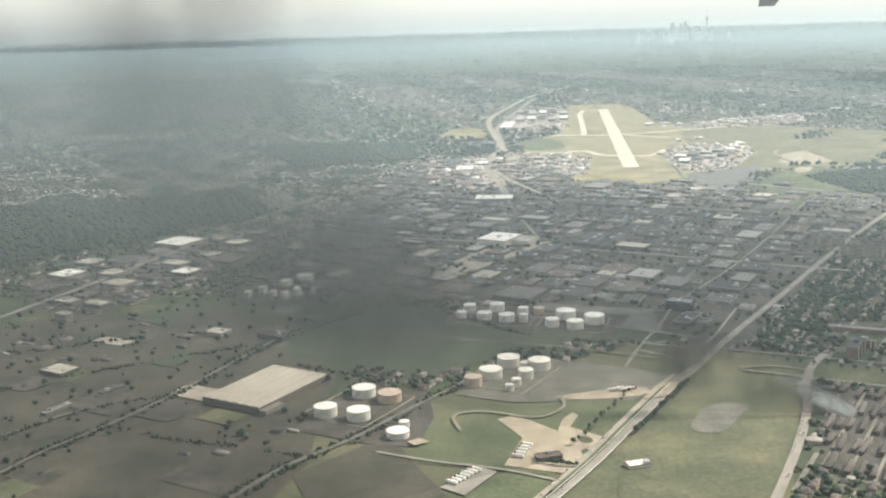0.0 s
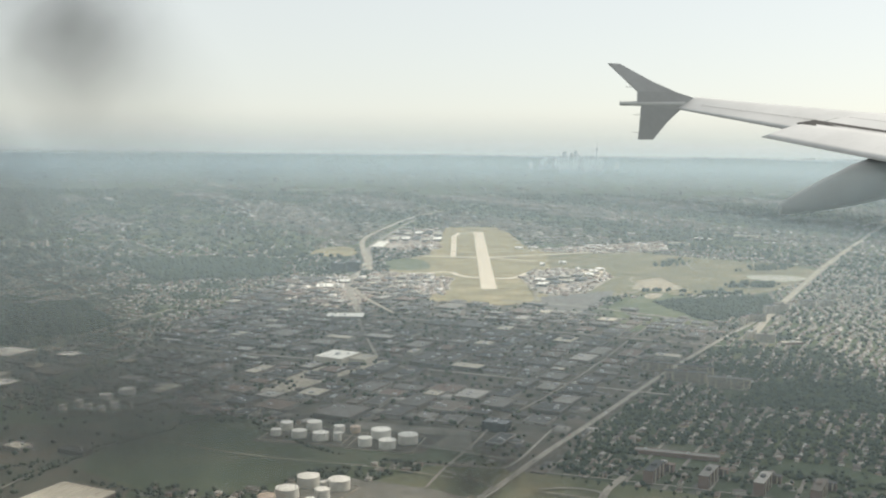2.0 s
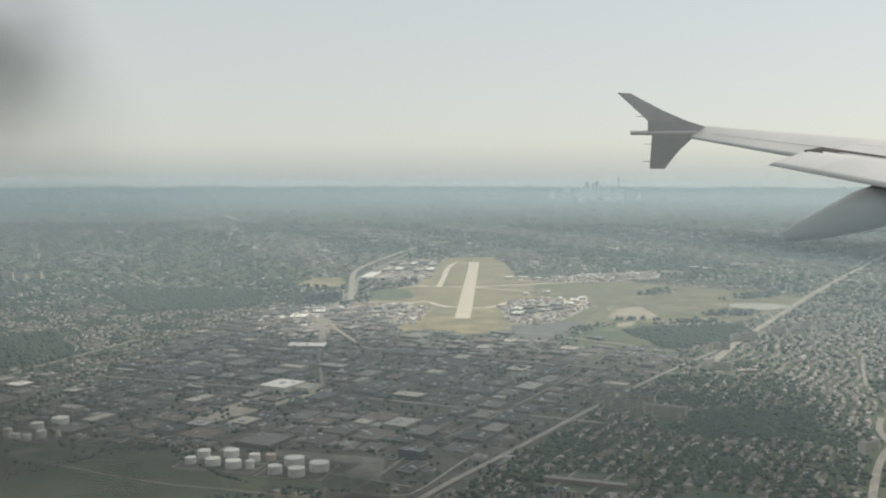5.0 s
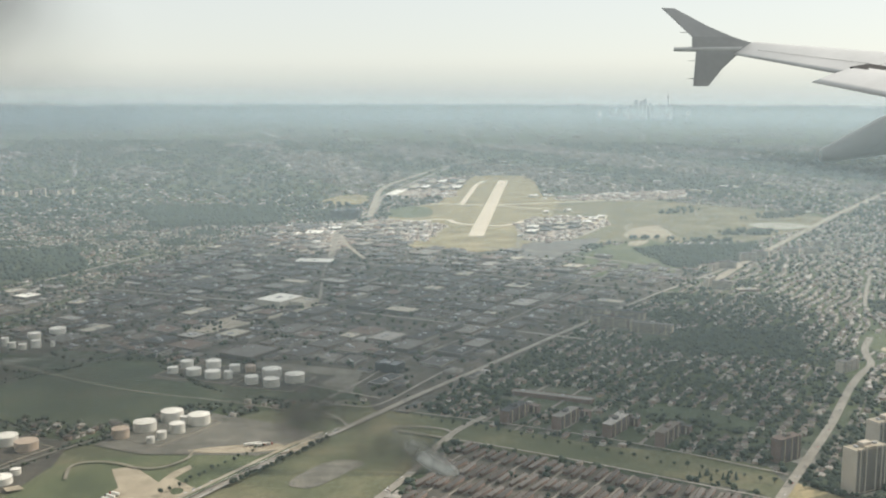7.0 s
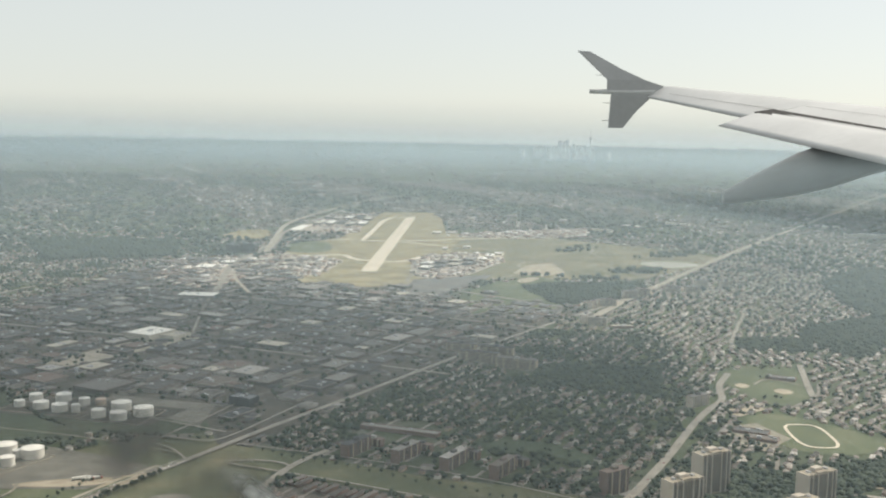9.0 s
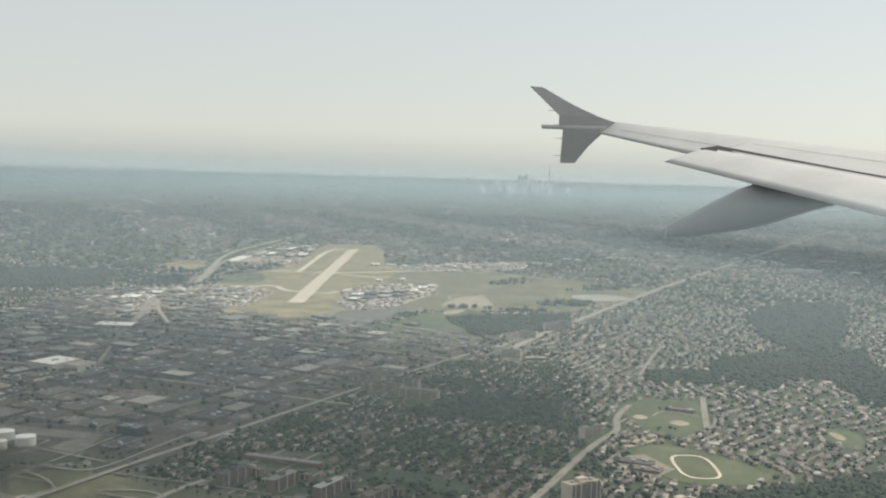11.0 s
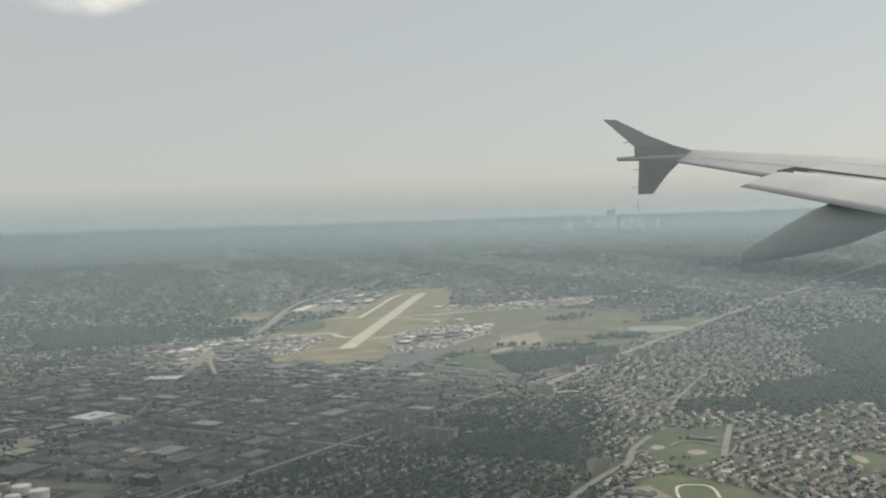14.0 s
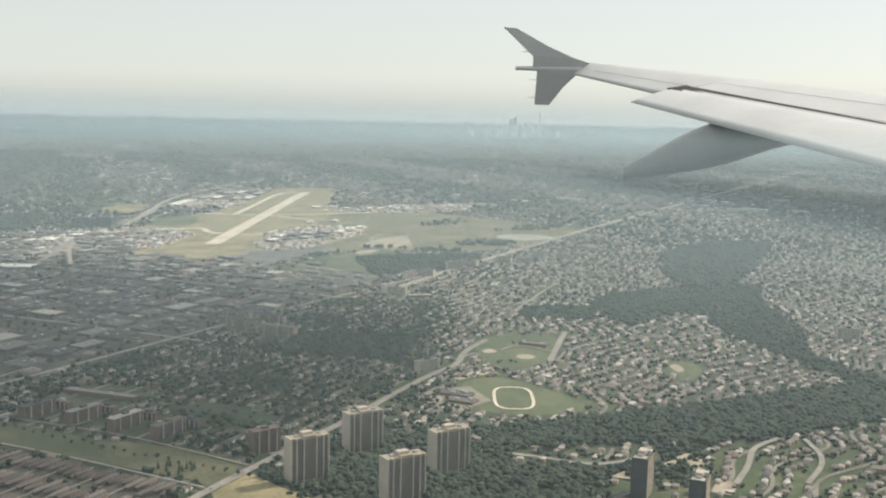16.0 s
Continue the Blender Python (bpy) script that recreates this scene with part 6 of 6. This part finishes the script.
# ---- a thin cumulus cloud ----
cloud = thing("cloud", pose(0, 0, 0), "soft white broken cumulus cloud in a hazy sky", "cloud")
puff = smoke_material("cloud_vapour", (0.97, 0.96, 0.94), 0.9, 0.012, 8.0, 1.0)
smoke_sheet(cloud, [(-860, 1780, 470), (-760, 1800, 462), (-660, 1830, 470), (-560, 1860, 486), (-480, 1880, 500)], (110, 150, 170, 140, 80), puff, (0.45, 0.75, 0.5))
smoke_sheet(cloud, [(-800, 1840, 440), (-700, 1860, 432), (-600, 1880, 450)], (60, 90, 50), puff, (0.45, 0.75, 0.5))

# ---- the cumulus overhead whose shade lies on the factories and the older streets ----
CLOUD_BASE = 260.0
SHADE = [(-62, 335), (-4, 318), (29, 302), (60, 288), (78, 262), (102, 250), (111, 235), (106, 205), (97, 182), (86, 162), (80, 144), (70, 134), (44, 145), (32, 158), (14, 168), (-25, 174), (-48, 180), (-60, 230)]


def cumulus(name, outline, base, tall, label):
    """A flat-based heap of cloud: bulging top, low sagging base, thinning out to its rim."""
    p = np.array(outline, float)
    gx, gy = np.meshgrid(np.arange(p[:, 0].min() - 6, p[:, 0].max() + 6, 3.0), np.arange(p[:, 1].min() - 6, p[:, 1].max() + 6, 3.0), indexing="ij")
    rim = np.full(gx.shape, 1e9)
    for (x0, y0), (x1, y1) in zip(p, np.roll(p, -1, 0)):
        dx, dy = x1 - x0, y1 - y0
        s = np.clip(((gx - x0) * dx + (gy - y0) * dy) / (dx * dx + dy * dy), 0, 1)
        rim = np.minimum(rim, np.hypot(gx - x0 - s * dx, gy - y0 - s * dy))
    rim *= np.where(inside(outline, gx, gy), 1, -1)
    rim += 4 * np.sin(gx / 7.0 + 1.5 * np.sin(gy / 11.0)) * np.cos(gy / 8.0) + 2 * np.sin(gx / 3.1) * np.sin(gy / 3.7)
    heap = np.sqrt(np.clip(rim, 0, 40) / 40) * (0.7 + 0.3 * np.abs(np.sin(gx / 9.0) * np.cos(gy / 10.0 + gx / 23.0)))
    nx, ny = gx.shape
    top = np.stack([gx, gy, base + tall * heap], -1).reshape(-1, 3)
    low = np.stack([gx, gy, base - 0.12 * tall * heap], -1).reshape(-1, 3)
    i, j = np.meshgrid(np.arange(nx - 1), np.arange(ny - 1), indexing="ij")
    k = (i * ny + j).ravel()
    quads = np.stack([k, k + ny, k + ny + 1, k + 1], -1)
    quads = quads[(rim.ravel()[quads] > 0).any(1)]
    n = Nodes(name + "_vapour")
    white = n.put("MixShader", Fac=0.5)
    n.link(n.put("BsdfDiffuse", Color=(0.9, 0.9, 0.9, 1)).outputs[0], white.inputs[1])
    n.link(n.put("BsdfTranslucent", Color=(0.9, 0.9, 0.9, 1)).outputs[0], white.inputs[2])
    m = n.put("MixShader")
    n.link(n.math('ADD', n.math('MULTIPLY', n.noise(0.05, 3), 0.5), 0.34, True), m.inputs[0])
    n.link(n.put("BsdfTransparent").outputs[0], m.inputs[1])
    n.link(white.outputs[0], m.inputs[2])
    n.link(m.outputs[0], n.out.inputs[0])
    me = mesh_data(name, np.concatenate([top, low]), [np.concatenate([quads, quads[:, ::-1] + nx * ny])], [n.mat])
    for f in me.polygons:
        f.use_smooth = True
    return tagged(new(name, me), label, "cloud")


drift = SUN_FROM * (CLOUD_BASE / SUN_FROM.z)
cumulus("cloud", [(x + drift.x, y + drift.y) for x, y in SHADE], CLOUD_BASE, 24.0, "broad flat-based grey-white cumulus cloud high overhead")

# ---- single trees ----
def tree(x, y, h, seed, fir=False):
    r = random.Random(seed)
    ob = thing("tree", pose(x, y, 0.1, 0, 0, r.uniform(0, 360)), "dark pointed fir standing in mown grass" if fir else "leafy green deciduous tree beside a road", "tree", "single trees")
    bm = cone(h * 0.05, h * 0.015, 0, h * (0.9 if fir else 0.62), 7)
    for k in range(0 if fir else 4):
        a = k * 1.6 + r.uniform(-0.3, 0.3)
        m = Matrix.Translation((0, 0, h * (0.3 + 0.06 * k))) @ pose(0, 0, 0, 0, 45, math.degrees(a))
        bmesh.ops.create_cone(bm, cap_ends=True, segments=5, radius1=h * 0.022, radius2=h * 0.006, depth=h * 0.4, matrix=m @ Matrix.Translation((0, 0, h * 0.2)))
    part("trunk", bm, "bark", ob)
    bm = bmesh.new()
    if fir:
        for k in range(6):
            w, z = h * (0.3 - 0.045 * k), h * (0.1 + 0.15 * k)
            made = bmesh.ops.create_cone(bm, cap_ends=True, segments=9, radius1=w, radius2=w * 0.15, depth=h * 0.24, matrix=Matrix.Translation((0, 0, z + h * 0.1)) @ pose(0, 0, 0, 0, 0, 20 * k))
            for p in made["verts"]:
                p.co.x *= r.uniform(0.75, 1.2)
                p.co.y *= r.uniform(0.75, 1.2)
    else:
        for k in range(16):
            a, e, d = r.uniform(0, 6.3), r.uniform(-0.5, 1.3), h * r.uniform(0.14, 0.3)
            c = (d * math.cos(a) * math.cos(e), d * math.sin(a) * math.cos(e), h * 0.64 + d * math.sin(e))
            made = bmesh.ops.create_icosphere(bm, subdivisions=1, radius=h * r.uniform(0.1, 0.18), matrix=Matrix.Translation(c))
            for p in made["verts"]:
                p.co += Vector((r.uniform(-1, 1), r.uniform(-1, 1), r.uniform(-1, 1))) * h * 0.035
    part("crown", bm, "leaf", ob)


random.seed(21)
spots = [(random.uniform(72, 78), random.uniform(139, 142), 1.0, True) for _ in range(9)]
for k in range(34):
    s = k / 34
    spots.append((10.4 + 9.5 * s + random.uniform(-0.2, 0.2), 131 + 20 * s + random.uniform(-0.5, 0.5), random.uniform(0.7, 1.1), False))
    spots.append((2.5 + 9 * s + random.uniform(-0.3, 0.3), 126.5 + 22 * s, random.uniform(0.6, 1.0), False) if k % 2 else (-2 + 5 * s, 121.4 - 1.2 * s, random.uniform(0.5, 0.9), False))
for k in range(44):
    s = k / 26
    spots.append((32 + 46 * s, 162.5 - 22 * s + random.uniform(-1, 0.3), random.uniform(0.6, 1.1), False))
for k in range(14):
    spots.append((random.uniform(118, 132), random.choice((204.5, 221.5, 231)) + random.uniform(-1, 1), random.uniform(0.7, 1.1), False))
for k, (x, y, h, fir) in enumerate(spots):
    tree(x, y, h, k, fir)


# ---- road vehicles ----
def car(x, y, turn, seed):
    ob = thing("car", pose(x, y, 0.4, 0, 0, turn), "small car on a paved road", "car", "cars on the roads")
    part("body", box(-0.09, 0.09, -0.22, 0.22, 0.03, 0.1, bevel=0.02), M["car_paint"], ob)
    part("cabin", box(-0.075, 0.075, -0.1, 0.12, 0.1, 0.15, bevel=0.02), "glass", ob)
    for sx in (-0.085, 0.085):
        for sy in (-0.14, 0.14):
            w = part("wheel", cone(0.035, 0.035, -0.015, 0.015, 10), "seam", ob)
            w.matrix_local = pose(sx, sy, 0.035, 0, 90, 0)


def lorry(x, y, turn, seed, z=0.21):
    ob = thing("lorry", pose(x, y, z, 0, 0, turn), "long lorry with a white box trailer, parked", "lorry", "lorries")
    part("trailer", box(-0.13, 0.13, -0.65, 0.65, 0.1, 0.42, bevel=0.02), "whiteroof", ob, "white box trailer")
    part("cab", box(-0.12, 0.12, 0.7, 0.95, 0.06, 0.36, bevel=0.03), M["car_paint"], ob)
    part("chassis", box(-0.08, 0.08, -0.6, 0.75, 0.05, 0.1), "seam", ob)
    for sy in (-0.5, -0.38, 0.5, 0.84):
        for sx in (-0.11, 0.11):
            w = part("wheel", cone(0.05, 0.05, -0.02, 0.02, 10), "seam", ob)
            w.matrix_local = pose(sx, sy, 0.05, 0, 90, 0)


M["car_paint"] = varied("car_paint", (0.75, 0.75, 0.74), (0.1, 0.1, 0.11), (0.35, 0.36, 0.38), (0.35, 0.05, 0.04), (0.6, 0.6, 0.6), by="object", rough=0.35)
for k in range(90):
    line, w, _ = ROADS[(0, 1, 3, 2)[k % 4]]
    p = np.array(rounded(list(line), 3))
    i = int(random.random() * len(p) * 0.55)
    (x0, y0), (x1, y1) = p[i], p[i + 1]
    s, side = random.random(), random.choice((-1, 1))
    d = math.hypot(x1 - x0, y1 - y0)
    car(x0 + (x1 - x0) * s + side * w * 0.22 * (y1 - y0) / d, y0 + (y1 - y0) * s - side * w * 0.22 * (x1 - x0) / d, math.degrees(math.atan2(y1 - y0, x1 - x0)) - 90, k)
for k in range(7):
    lorry(-11.6 + 0.42 * k, 115 + 0.62 * k, 60, k)
for k in range(6):
    lorry(8.5 + 0.5 * k, 146.6 + 0.35 * (k % 3), -70, k)
for k in range(5):
    lorry(-4.2 + 0.25 * k, 122.8 + 0.9 * k, 70, k)
